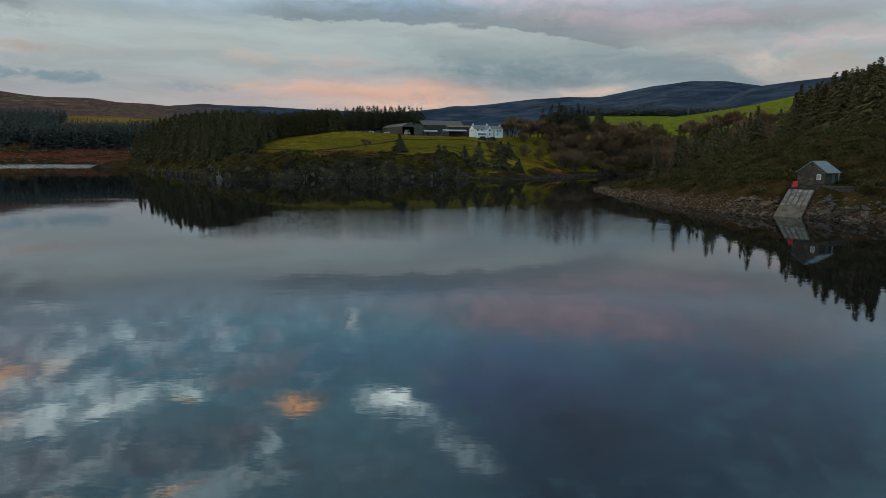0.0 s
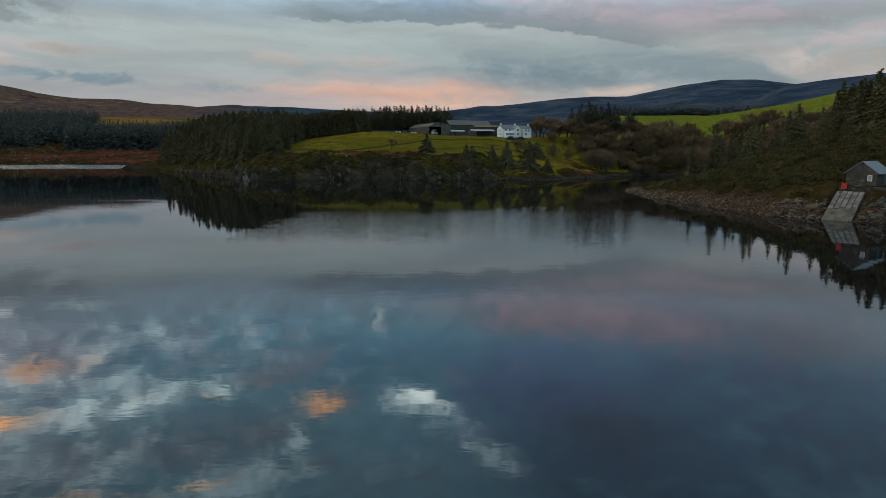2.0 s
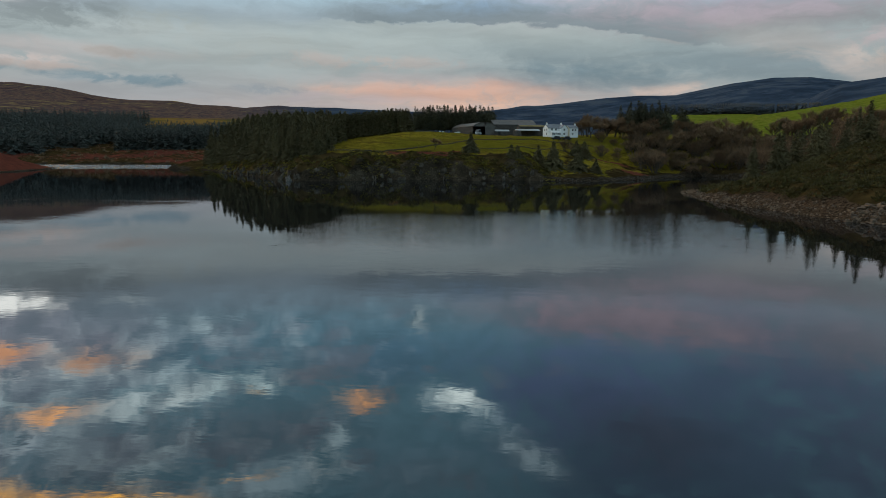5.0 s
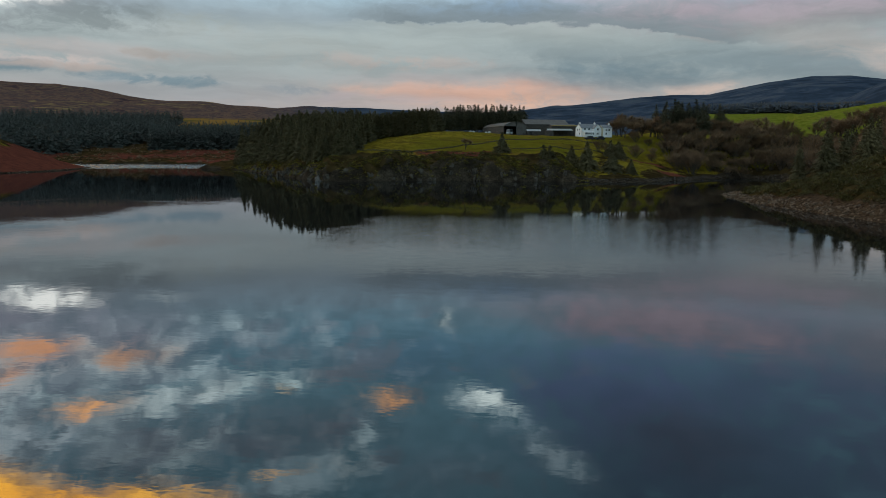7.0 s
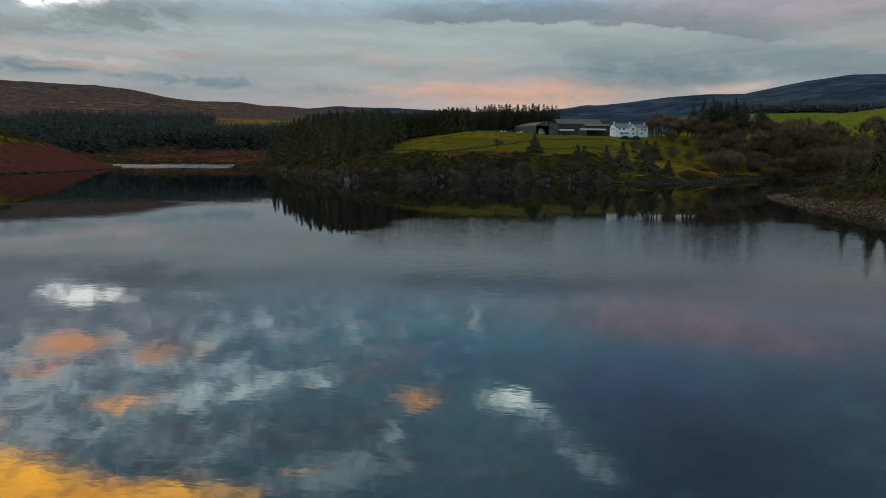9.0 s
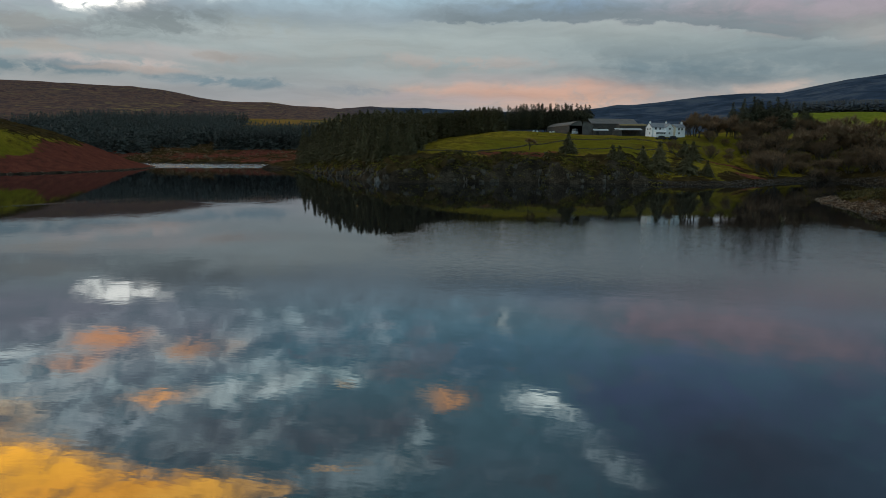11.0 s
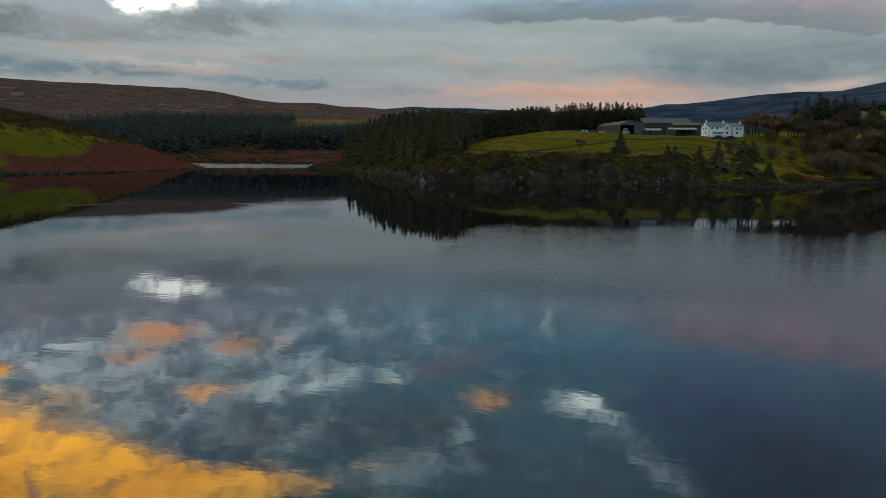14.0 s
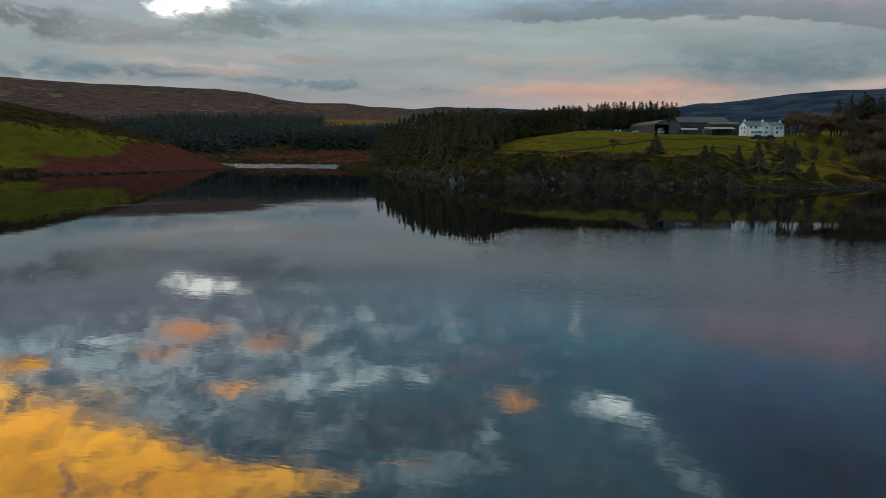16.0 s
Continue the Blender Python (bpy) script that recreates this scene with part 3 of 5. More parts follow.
TIN_LIGHT = material("pale_sheet_roof", plain((0.22, 0.235, 0.24), (0.40, 0.415, 0.415), 0.6, 0.6, 0.2, 0.01))
BOARD = material("dark_barn_boards", plain((0.028, 0.025, 0.023), (0.075, 0.064, 0.054), 1.0, 0.9, 0.4, 0.02))
GLASS = material("window_glass", plain((0.02, 0.025, 0.03), (0.035, 0.04, 0.045), 1.0, 0.08, 0.0, 0.01))
FRAME = material("white_window_frame", plain((0.60, 0.61, 0.61), (0.72, 0.73, 0.73), 2.0, 0.6, 0.1, 0.01))
CONCRETE = material("worn_concrete", plain((0.050, 0.040, 0.029), (0.17, 0.140, 0.105), 0.8, 0.9, 0.5, 0.02))
RED = material("red_paint", plain((0.42, 0.012, 0.012), (0.55, 0.025, 0.02), 3.0, 0.5, 0.1, 0.005))
DOOR = material("green_painted_boards", plain((0.05, 0.06, 0.05), (0.09, 0.10, 0.085), 3.0, 0.7, 0.2, 0.01))
# near-black colour that stands in for the shade inside farm buildings
INTERIOR_SHADE = material("painted_interior_shade", plain((0.006, 0.006, 0.006), (0.012, 0.012, 0.011), 1.0, 0.95, 0.0, 0.01))
CARPAINT = material("dark_car_paint", plain((0.010, 0.011, 0.013), (0.016, 0.017, 0.02), 1.0, 0.25, 0.0, 0.01))
RUBBER = material("tyre_rubber", plain((0.012, 0.012, 0.012), (0.02, 0.02, 0.02), 4.0, 0.9, 0.1, 0.01))
WRAP = material("pale_bale_wrap", plain((0.45, 0.50, 0.46), (0.62, 0.66, 0.62), 2.0, 0.4, 0.2, 0.01))
WALLSTONE = material("field_wall_stone", plain((0.020, 0.016, 0.013), (0.072, 0.060, 0.048), 1.6, 0.95, 0.7, 0.05))


# ------------------------------------------------------------------ building helpers
def mesh_of(name, verts, faces, mat, smooth_faces=False):
    me = bpy.data.meshes.new(name)
    me.from_pydata([tuple(v) for v in verts], [], [tuple(f) for f in faces])
    me.materials.append(mat)
    if smooth_faces:
        me.polygons.foreach_set("use_smooth", [True] * len(me.polygons))
    me.update()
    return me


def part(name, data, mat, parent=None, label=""):
    """One mesh object, from a bmesh or a mesh, under its thing."""
    if isinstance(data, bmesh.types.BMesh):
        me = bpy.data.meshes.new(name)
        bmesh.ops.recalc_face_normals(data, faces=data.faces)
        data.to_mesh(me)
        data.free()
        me.materials.append(mat)
        data = me
    ob = new(name, data)
    ob.parent = parent
    return tagged(ob, label=label)


def thing(name, m, label, category, group="", kind=""):
    e = new(name)
    e.empty_display_size = 0.3
    e.matrix_world = m
    return tagged(e, label, category, group, kind)


def box(bm, x0, y0, z0, x1, y1, z1, bevel=0.0):
    v = [bm.verts.new(c) for c in ((x0, y0, z0), (x1, y0, z0), (x1, y1, z0), (x0, y1, z0), (x0, y0, z1), (x1, y0, z1), (x1, y1, z1), (x0, y1, z1))]
    fs = [bm.faces.new([v[k] for k in f]) for f in ((3, 2, 1, 0), (4, 5, 6, 7), (0, 1, 5, 4), (1, 2, 6, 5), (2, 3, 7, 6), (3, 0, 4, 7))]
    if bevel:
        bmesh.ops.bevel(bm, geom=list({e for f in fs for e in f.edges}), offset=bevel, segments=1, affect="EDGES")
    return bm


def boxed(*a, **k):
    return box(bmesh.new(), *a, **k)


def prism(outline, y0, y1):
    """A body whose outline (x, z) runs from y0 to y1."""
    bm = bmesh.new()
    a, b = [bm.verts.new((x, y0, z)) for x, z in outline], [bm.verts.new((x, y1, z)) for x, z in outline]
    bm.faces.new(a), bm.faces.new(b[::-1])
    for k in range(len(a)):
        j = (k + 1) % len(a)
        bm.faces.new((a[k], b[k], b[j], a[j]))
    return bm


def height(x, y):
    return float(land(np.array([x]), np.array([y]))[0])


# ------------------------------------------------------------------ ground and water
def build_ground():
    az = np.concatenate([np.arange(-178, -64, 6.0), np.arange(-64, 42.01, 0.22), np.arange(46, 180, 6.0)])
    rs = np.concatenate([np.arange(66, 200, 1.0), np.arange(200, 300, 0.75), np.arange(300, 460, 1.5), np.geomspace(460, 4900, 175)])
    A, R = np.meshgrid(np.radians(az), rs)
    X, Y = R * np.sin(A), R * np.cos(A)
    x, y = X.ravel(), Y.ravel()
    z = land(x, y)
    rows, cols = X.shape
    i = np.arange(rows * cols).reshape(rows, cols)
    nxt = np.roll(i, -1, axis=1)
    quads = np.stack([i[:-1], nxt[:-1], nxt[1:], i[1:]], -1).reshape(-1, 4)
    quads = quads[(z[quads] > -2.2).any(1)]
    me = bpy.data.meshes.new("ground")
    me.from_pydata(np.stack([x, y, z], -1).tolist(), [], quads.tolist())
    me.polygons.foreach_set("use_smooth", np.ones(len(quads), bool))
    # what grows or lies where
    s = shore_distance(x, y)
    right, far, left = zones(x, y)
    mid = np.clip(1 - right - far - left, 0, 1)
    n1, n2 = rough_noise(x, y, 30, 3, 51), rough_noise(x, y, 12, 3, 52)
    r, deg = np.hypot(x, y), np.degrees(np.arctan2(x, y))
    craggy = smooth(-x, -14, -2)
    green = mid * smooth(s + n2 * 14, 17 - 11 * smooth(x, 4, 16), 24 - 14 * smooth(x, 4, 16)) * (1 - smooth(-x - (y - 250) * 0.25, 66, 76))
    green = green * (1 - smooth(r, 420, 520)) * (1 - smooth(x, -2, 8) * (1 - smooth(y, 292, 304)) * np.clip(0.36 + n2 * 0.9, 0, 0.8))
    green = np.maximum(green, right * smooth(y, 318, 340) * smooth(x, 86, 98) * (1 - smooth(r, 600, 660)))
    green = np.maximum(green, left * smooth(s + n2 * 8, 14, 21) * (1 - 0.95 * smooth(s + n1 * 9 + n2 * 7, 30, 40)) * (0.80 + n2 * 0.9))
    green = np.maximum(green, left * smooth(-y - x * 0.1, -250, -235) * smooth(s, 3, 8) * (1 - smooth(s + n2 * 8, 28, 38)))
    green = np.maximum(green, smooth(deg, 9, 12) * (1 - smooth(deg, 24, 28)) * smooth(r, 345, 370) * (1 - smooth(r, 640, 670)))
    green = green * (1 - 0.65 * np.exp(-((x - 66) / 24) ** 4 - ((y - 326) / 24) ** 4))
    rust = 0.95 * left * (1 - smooth(s + n1 * 8 + n2 * 7 - 14 * smooth(y, 235, 290), 15, 22)) * smooth(y - 208 + (x + 232) * 0.9 + n2 * 22 + n1 * 26, -20, 20)
    rust = np.maximum(rust, left * smooth(s, 50, 80) * 0.34)
    rust = np.maximum(rust, np.exp(-((x + 32) / 17) ** 2 - ((y - 268 - x * 0.2) / 5) ** 2) * 1.2)
    rust = np.maximum(rust, np.exp(-((x - 48) / 9) ** 2 - ((y - 277) / 4) ** 2) * 1.1)
    rust = np.maximum(rust, np.exp(-((x - 40) / 9) ** 2 - ((y - 292) / 4) ** 2) * 1.0)
    rust = np.maximum(rust, np.exp(-((x - 108) / 11) ** 2 - ((y - 174) / 16) ** 2) * 1.5)
    rust = np.maximum(rust, far * smooth(s, 2, 6) * (1 - smooth(s, 60, 90)) * (0.55 + n1))
    stone = mid * craggy * (1 - smooth(s + n2 * 9, 1.6, 4.6)) + mid * (1 - craggy) * (1 - smooth(s, 3.5, 6))
    stone = stone + right * (1 - smooth(s + n2 * 3, 3.2, 5.2)) + left * (1 - smooth(s, 1.0, 2.0)) + far * (1 - smooth(s, 2, 4))
    cover = np.stack([green, rust, np.clip(stone, 0, 1)], -1)
    # the middle channel marks the far mountain that takes the painted haze blue
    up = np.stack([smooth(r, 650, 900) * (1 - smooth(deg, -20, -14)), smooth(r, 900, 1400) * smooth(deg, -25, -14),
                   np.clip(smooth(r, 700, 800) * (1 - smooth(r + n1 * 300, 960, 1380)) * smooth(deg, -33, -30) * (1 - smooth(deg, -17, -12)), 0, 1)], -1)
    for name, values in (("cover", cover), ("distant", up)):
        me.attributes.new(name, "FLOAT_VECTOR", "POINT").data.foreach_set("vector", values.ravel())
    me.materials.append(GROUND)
    tagged(new("ground", me), "moorland valley of pasture, bracken, heath and dark rock", "ground", kind="structure")


build_ground()
pool = [(900 * cos(a), 900 * sin(a), 0) for a in np.linspace(0, 2 * pi, 48, endpoint=False)]
tagged(new("water", mesh_of("water", pool, [range(48)], WATER)), "still dark reservoir water mirroring the evening clouds", "water", kind="structure")


# ------------------------------------------------------------------ trees
def spray(verts, faces, at, out, up, length, width):
    """A small pointed leaf-like spray from a place outwards."""
    side = out.cross(up)
    side.normalize()
    k = len(verts)
    verts += [at - side * width, at + side * width, at + out * length]
    faces.append((k, k + 1, k + 2))


def tube(verts, faces, a, b, ra, rb, sides=6):
    way = (b - a).normalized()
    u = way.orthogonal().normalized()
    w = way.cross(u)
    k = len(verts)
    for p, r in ((a, ra), (b, rb)):
        verts.extend(p + (u * cos(q) + w * sin(q)) * r for q in np.linspace(0, 2 * pi, sides, endpoint=False))
    for j in range(sides):
        faces.append((k + j, k + (j + 1) % sides, k + sides + (j + 1) % sides, k + sides + j))


def spruce_meshes(seed, tall=14.0, spread=2.6, bare=0.12, ragged=0.3, round_head=False):
    rnd = random.Random(seed)
    tv, tf, cv, cf = [], [], [], []
    tube(tv, tf, Vector((0, 0, -0.6)), Vector((0, 0, tall * 0.97)), 0.022 * tall * 0.55, 0.02, 7)
    z = tall * bare
    while z < tall * 0.985:
        up = (z / tall - bare) / (1 - bare)
        taper = (0.5 + 0.5 * sin(pi * (0.15 + 0.7 * up))) * (1 - max(0, up) ** 3.5) if round_head else (1 - up) ** 0.95
        reach = spread * taper * (0.82 + ragged * 0.55 * (rnd.random() * 2 - 0.7)) + 0.12
        count = 9 if up < 0.7 else 6
        turn = rnd.random() * 6.3
        for j in range(count):
            a = turn + 6.283 * j / count + rnd.uniform(-0.3, 0.3)
            ln = reach * rnd.uniform(0.65, 1.15)
            droop = rnd.uniform(-0.45, -0.1) if up < 0.8 else rnd.uniform(0.1, 0.7)
            out = Vector((cos(a), sin(a), droop)).normalized()
            base = Vector((0, 0, z + rnd.uniform(-0.45, 0.45)))
            steps = max(2, int(ln / 0.40))
            for q in range(steps):
                f = (q + 0.3) / steps
                at = base + out * ln * f + Vector((0, 0, -0.25 * f * f))
                for sgn in (-1, 1):
                    b = a + sgn * rnd.uniform(0.35, 1.0)
                    w = Vector((cos(b), sin(b), droop - rnd.uniform(0.0, 0.5))).normalized()
                    lean = Vector((rnd.gauss(0, 0.9), rnd.gauss(0, 0.9), 1))
                    spray(cv, cf, at, w, lean, rnd.uniform(0.55, 1.1) * (1 - 0.5 * up), rnd.uniform(0.13, 0.24) * (1 - 0.4 * up))
            spray(cv, cf, base + out * ln * 0.5, out, Vector((rnd.gauss(0, 0.7), rnd.gauss(0, 0.7), 1)), ln * 0.62, 0.26 * (1 - 0.7 * up))
        z += tall * 0.023 * rnd.uniform(0.75, 1.2)
    spray(cv, cf, Vector((0, 0, tall * 0.93)), Vector((0, 0, 1)), Vector((1, 0, 0)), tall * 0.075, 0.1)
    spray(cv, cf, Vector((0, 0, tall * 0.93)), Vector((0, 0, 1)), Vector((0, 1, 0)), tall * 0.075, 0.1)
    return mesh_of("trunk", tv, tf, BARK), (cv, cf)


def conifer(name, seed, tall, spread, bare, mat, label, ragged=0.3, round_head=False):
    t = thing(name, pose(0, 0, -50), label, "tree", "conifers by the lake")
    trunk, (cv, cf) = spruce_meshes(seed, tall, spread, bare, ragged, round_head)
    part("trunk", trunk, BARK, t)
    part("crown", mesh_of("crown", cv, cf, mat), mat, t)
    return t


def branchy(seed, tall, wide, twig_count, stems=1):
    """A leafless broadleaf: forking limbs, and a haze of fine twigs."""
    rnd = random.Random(seed)
    tv, tf, lv, lf, wv, wf = [], [], [], [], [], []
    last = 4 if stems == 1 else 2

    def grow(at, way, length, radius, level):
        to = at + way * length
        tube(tv if level < 1 else lv, tf if level < 1 else lf, at, to, radius, radius * 0.68, 6 if level < 2 else 3)
        if level >= last - 2:
            for k in range(twig_count if level > last - 2 else twig_count // 2):
                w = (way + Vector((rnd.gauss(0, 0.75), rnd.gauss(0, 0.75), rnd.gauss(0.15, 0.55)))).normalized()
                spray(wv, wf, at + way * length * rnd.uniform(0.2, 1.0), w, Vector((rnd.random(), rnd.random(), 1)), rnd.uniform(0.6, 1.5) * tall / 10, rnd.uniform(0.022, 0.042))
        if level == last:
            return
        for k in range(3):
            a = rnd.random() * 6.3
            w = (way + Vector((cos(a) * wide, sin(a) * wide, rnd.uniform(-0.1, 0.4)))).normalized()
            grow(at + way * length * rnd.uniform(0.6, 1.0), w, length * rnd.uniform(0.62, 0.85), radius * 0.58, level + 1)
    if stems == 1:
        grow(Vector((0, 0, -0.4)), Vector((rnd.uniform(-.08, .08), rnd.uniform(-.08, .08), 1)).normalized(), tall * 0.28, tall * 0.02, 0)
    else:
        for k in range(stems):
            a = 6.283 * k / stems + rnd.uniform(-0.3, 0.3)
            r = rnd.uniform(0.1, 0.75)
            grow(Vector((cos(a) * 0.5 * r, sin(a) * 0.5 * r, -0.3)), Vector((cos(a) * r, sin(a) * r, 1)).normalized(), tall * rnd.uniform(0.38, 0.5), tall * 0.011, 0)
    return (tv, tf), (lv, lf), (wv, wf)


def bare_tree(name, seed, tall, wide, twig_count, label, group="bare trees", stems=1):
    t = thing(name, pose(0, 0, -50), label, "tree", group)
    trunk, limbs, twigs = branchy(seed, tall, wide, twig_count, stems)
    part("trunk", mesh_of("trunk", *trunk, BARK), BARK, t)
    part("branch_frame", mesh_of("branch_frame", *limbs, BARK), BARK, t)
    part("twiggy_crown", mesh_of("twiggy_crown", *twigs, TWIGS), TWIGS, t)
    return t


def remove_pattern(ob):
    for o in (*ob.children_recursive, ob):
        bpy.data.objects.remove(o)


def scatter(rnd, count, inside, x0, x1, y0, y1, gap):
    """Places in a stretch of the plan, not nearer to each other than gap."""
    got, tries = [], 0
    while len(got) < count and tries < count * 40:
        tries += 1
        x, y = rnd.uniform(x0, x1), rnd.uniform(y0, y1)
        if inside(x, y) and all((x - a) ** 2 + (y - b) ** 2 > gap * gap for a, b in got):
            got.append((x, y))
    return got


def taller_inland(x, y):
    """The headland wood grows taller towards its far end."""
    return 0.98 + 0.42 * min(1, max(0, (-x - 78) / 42))


def plant(patterns, places, rnd, low=0.8, high=1.15, sink=0.2, grow=None):
    if not places:
        return
    zs = land(np.array([p[0] for p in places]), np.array([p[1] for p in places]))
    for (x, y), z in zip(places, zs):
        p = rnd.choice(patterns)
        k = rnd.uniform(low, high) * (grow(x, y) if grow else 1)
        ob = copy_thing(p, pose(x, y, z - sink, rnd.uniform(-2, 2), rnd.uniform(-2, 2), rnd.uniform(0, 360)))
        ob.matrix_basis = ob.matrix_basis @ Matrix.Diagonal((k * rnd.uniform(0.9, 1.1), k * rnd.uniform(0.9, 1.1), k, 1))


rnd = random.Random(7)
SPRUCE = [conifer("spruce_tree", s, 14.0, sp, 0.07, NEEDLES, "tall dark green spruce growing close beside its neighbours") for s, sp in ((1, 3.7), (2, 4.2), (3, 3.4), (4, 4.5))]
SCOTS = [conifer("pine_tree", s, 15.0, sp, 0.24, PINE, "tall pine with a bare lower trunk in a windbreak", 0.75, True) for s, sp in ((11, 3.0), (12, 3.5), (13, 2.7))]
YOUNG = [conifer("young_spruce", s, 7.0, sp, 0.03, NEEDLES, "young dark spruce standing alone on the grass slope", 0.25) for s, sp in ((21, 4.8), (22, 5.4))]
BARE = [bare_tree("bare_tree", s, h, w, tw, "leafless broadleaf tree with fine brown twigs") for s, h, w, tw in ((31, 10.5, 0.75, 14), (32, 9.5, 0.9, 15), (33, 11, 0.65, 14))]
THICKET = [bare_tree("bare_thicket_tree", s, h, w, tw, "low leafless thicket tree with dense brown twigs", "thicket", 11) for s, h, w, tw in ((41, 6.5, 0.6, 14), (42, 5.5, 0.7, 15))]

plant(SPRUCE, scatter(rnd, 140, lambda x, y: 7 < shore_distance(np.array([x]), np.array([y]))[0] < 26 and x < -71 - (y - 255) * 0.12, -172, -70, 246, 352, 2.4), rnd, 0.82, 1.04, 0.2, taller_inland)
plant(SCOTS, scatter(rnd, 62, lambda x, y: True, -53, -13, 360, 380, 2.2), rnd, 0.85, 1.05)
plant(SPRUCE, scatter(rnd, 110, lambda x, y: 0 < x - (109 + (y - 150) * 0.12 - 10 * smooth(np.array(y), 198, 235)) < 15 and x > 0.52 * y and (x < 0.665 * y or y > 230), 100, 150, 160, 250, 2.9), rnd, 1.1, 1.42)
plant(BARE, scatter(rnd, 74, lambda x, y: True, 31, 104, 316, 352, 3.4), rnd, 1.1, 1.5)
plant(SCOTS, scatter(rnd, 18, lambda x, y: True, 48, 78, 322, 345, 3.0), rnd, 0.95, 1.2)
plant(SPRUCE, scatter(rnd, 22, lambda x, y: shore_distance(np.array([x]), np.array([y]))[0] > 5, 62, 100, 192, 238, 3.0), rnd, 0.8, 1.1)
plant(THICKET, scatter(rnd, 30, lambda x, y: True, 34, 84, 300, 322, 3.6), rnd, 0.6, 1.0)
plant(THICKET, scatter(rnd, 175, lambda x, y: shore_distance(np.array([x]), np.array([y]))[0] > 6 and x < 135 - (y - 215) * 0.3, 50, 140, 212, 325, 2.9), rnd, 0.95, 1.7)
plant(BARE, scatter(rnd, 34, lambda x, y: shore_distance(np.array([x]), np.array([y]))[0] > 10, 84, 142, 240, 335, 4.5), rnd, 0.8, 1.2)
plant(SPRUCE, scatter(rnd, 26, lambda x, y: True, 96, 128, 205, 262, 3.6), rnd, 0.7, 1.0)
plant(BARE, scatter(rnd, 62, lambda x, y: x > 104 + (300 - y) * 0.1, 104, 152, 245, 345, 3.4), rnd, 1.1, 1.5)
for spots, k in (([(-17.4, 264)], 1.05), ([(0.5, 257), (-1.8, 259)], 0.95), ([(8.2, 261)], 0.95), ([(13.6, 259.5)], 1.4), ([(22.5, 259.5)], 1.1), ([(29.2, 260.4)], 0.75), ([(24, 283), (27.5, 287)], 0.95)):
    plant(YOUNG, spots, rnd, k, k * 1.02)
plant(BARE, [(-32, 271)], rnd, 0.8, 0.85)
plant(THICKET, [(24, 286), (28, 290), (36, 300), (20, 288)], rnd, 0.8, 1.0)
for p in SPRUCE + SCOTS + YOUNG + BARE + THICKET:
    remove_pattern(p)


# far plantation, too many to count
def far_wood():
    rnd = random.Random(5)
    cv, cf = [], []
    protos = []
    for s in range(4):
        r2 = random.Random(60 + s)
        v, f = [], []
        for k in range(8):
            up = k / 8
            for j in range(6):
                a = r2.random() * 6.3
                ln = 3.0 * (1 - up) ** 0.8 * r2.uniform(0.8, 1.25) + 0.3
                spray(v, f, Vector((0, 0, 1.2 + up * 11.5)), Vector((cos(a), sin(a), -0.35)).normalized(), Vector((r2.gauss(0, 1), r2.gauss(0, 1), 1)), ln, ln * 0.28)
        spray(v, f, Vector((0, 0, 11.5)), Vector((0, 0, 1)), Vector((1, 0, 0)), 1.6, 0.3)
        protos.append((np.array(v), np.array(f)))
    spots = []
    for _ in range(6800):
        a, r = radians(rnd.uniform(-60, -17)), rnd.uniform(575, 1000)
        x, y = r * sin(a), r * cos(a)
        d = math.degrees(a)
        edge = 590 + 22 * sin(d * 0.7) + 16 * sin(d * 1.9) + (20 if d < -45 else 0)
        if (d > -30.5 + (r - 700) * 0.004 and r > 655) or r < edge or (d < -42 and r > 850 + 60 * sin(d)):
            continue
        spots.append((x, y, d, r))
    for _ in range(1500):
        d, r = rnd.uniform(-31.5, -17), rnd.uniform(575, 650)
        spots.append((r * sin(radians(d)), r * cos(radians(d)), d, r))
    zs = land(np.array([s[0] for s in spots]), np.array([s[1] for s in spots]))
    V, F, base = [], [], 0
    for (x, y, d, r), z in zip(spots, zs):
        v, f = rnd.choice(protos)
        a, k = rnd.random() * 6.3, rnd.uniform(1.05, 1.4)
        c, s = cos(a), sin(a)
        m = np.array([[c, -s, 0], [s, c, 0], [0, 0, 1]]) * k
        V.append(v @ m.T + (x, y, z - 0.3))
        F.append(f + base)
        base += len(v)
    me = bpy.data.meshes.new("far_plantation")
    me.from_pydata(np.concatenate(V).tolist(), [], np.concatenate(F).tolist())
    me.materials.append(NEEDLES_HAZED)
    tagged(new("far_plantation", me), "distant dense conifer plantation on the valley side", "forest", kind="stuff")


far_wood()


def far_belt():
    """A shelter belt of conifers between the fields and the mountain."""
    rnd = random.Random(15)
    places = []
    for _ in range(900):
        a, r = radians(rnd.uniform(12.0, 23.0)), rnd.uniform(660, 720)
        places.append((r * sin(a), r * cos(a)))
    return places


def far_rows(name, places, label, seed, k0):
    rnd = random.Random(seed)
    zs = land(np.array([p[0] for p in places]), np.array([p[1] for p in places]))
    v, f = [], []
    for (x, y), z in zip(places, zs):
        for j in range(12):
            a, up = rnd.random() * 6.3, rnd.random() ** 1.4
            ln = k0 * (2.4 * (1 - up) + 0.4)
            spray(v, f, Vector((x, y, z + k0 * (0.8 + up * 9.0))), Vector((cos(a), sin(a), -0.3)).normalized(), Vector((0, 0, 1)), ln, ln * 0.45)
        spray(v, f, Vector((x, y, z + k0 * 8)), Vector((0, 0, 1)), Vector((1, 0, 0)), 2.0, 0.4)
    me = mesh_of(name, v, f, NEEDLES_HAZED)
    tagged(new(name, me), label, "forest", kind="stuff")


far_rows("shelter_belt", far_belt(), "dark conifer shelter belt below the mountain", 16, 1.05)


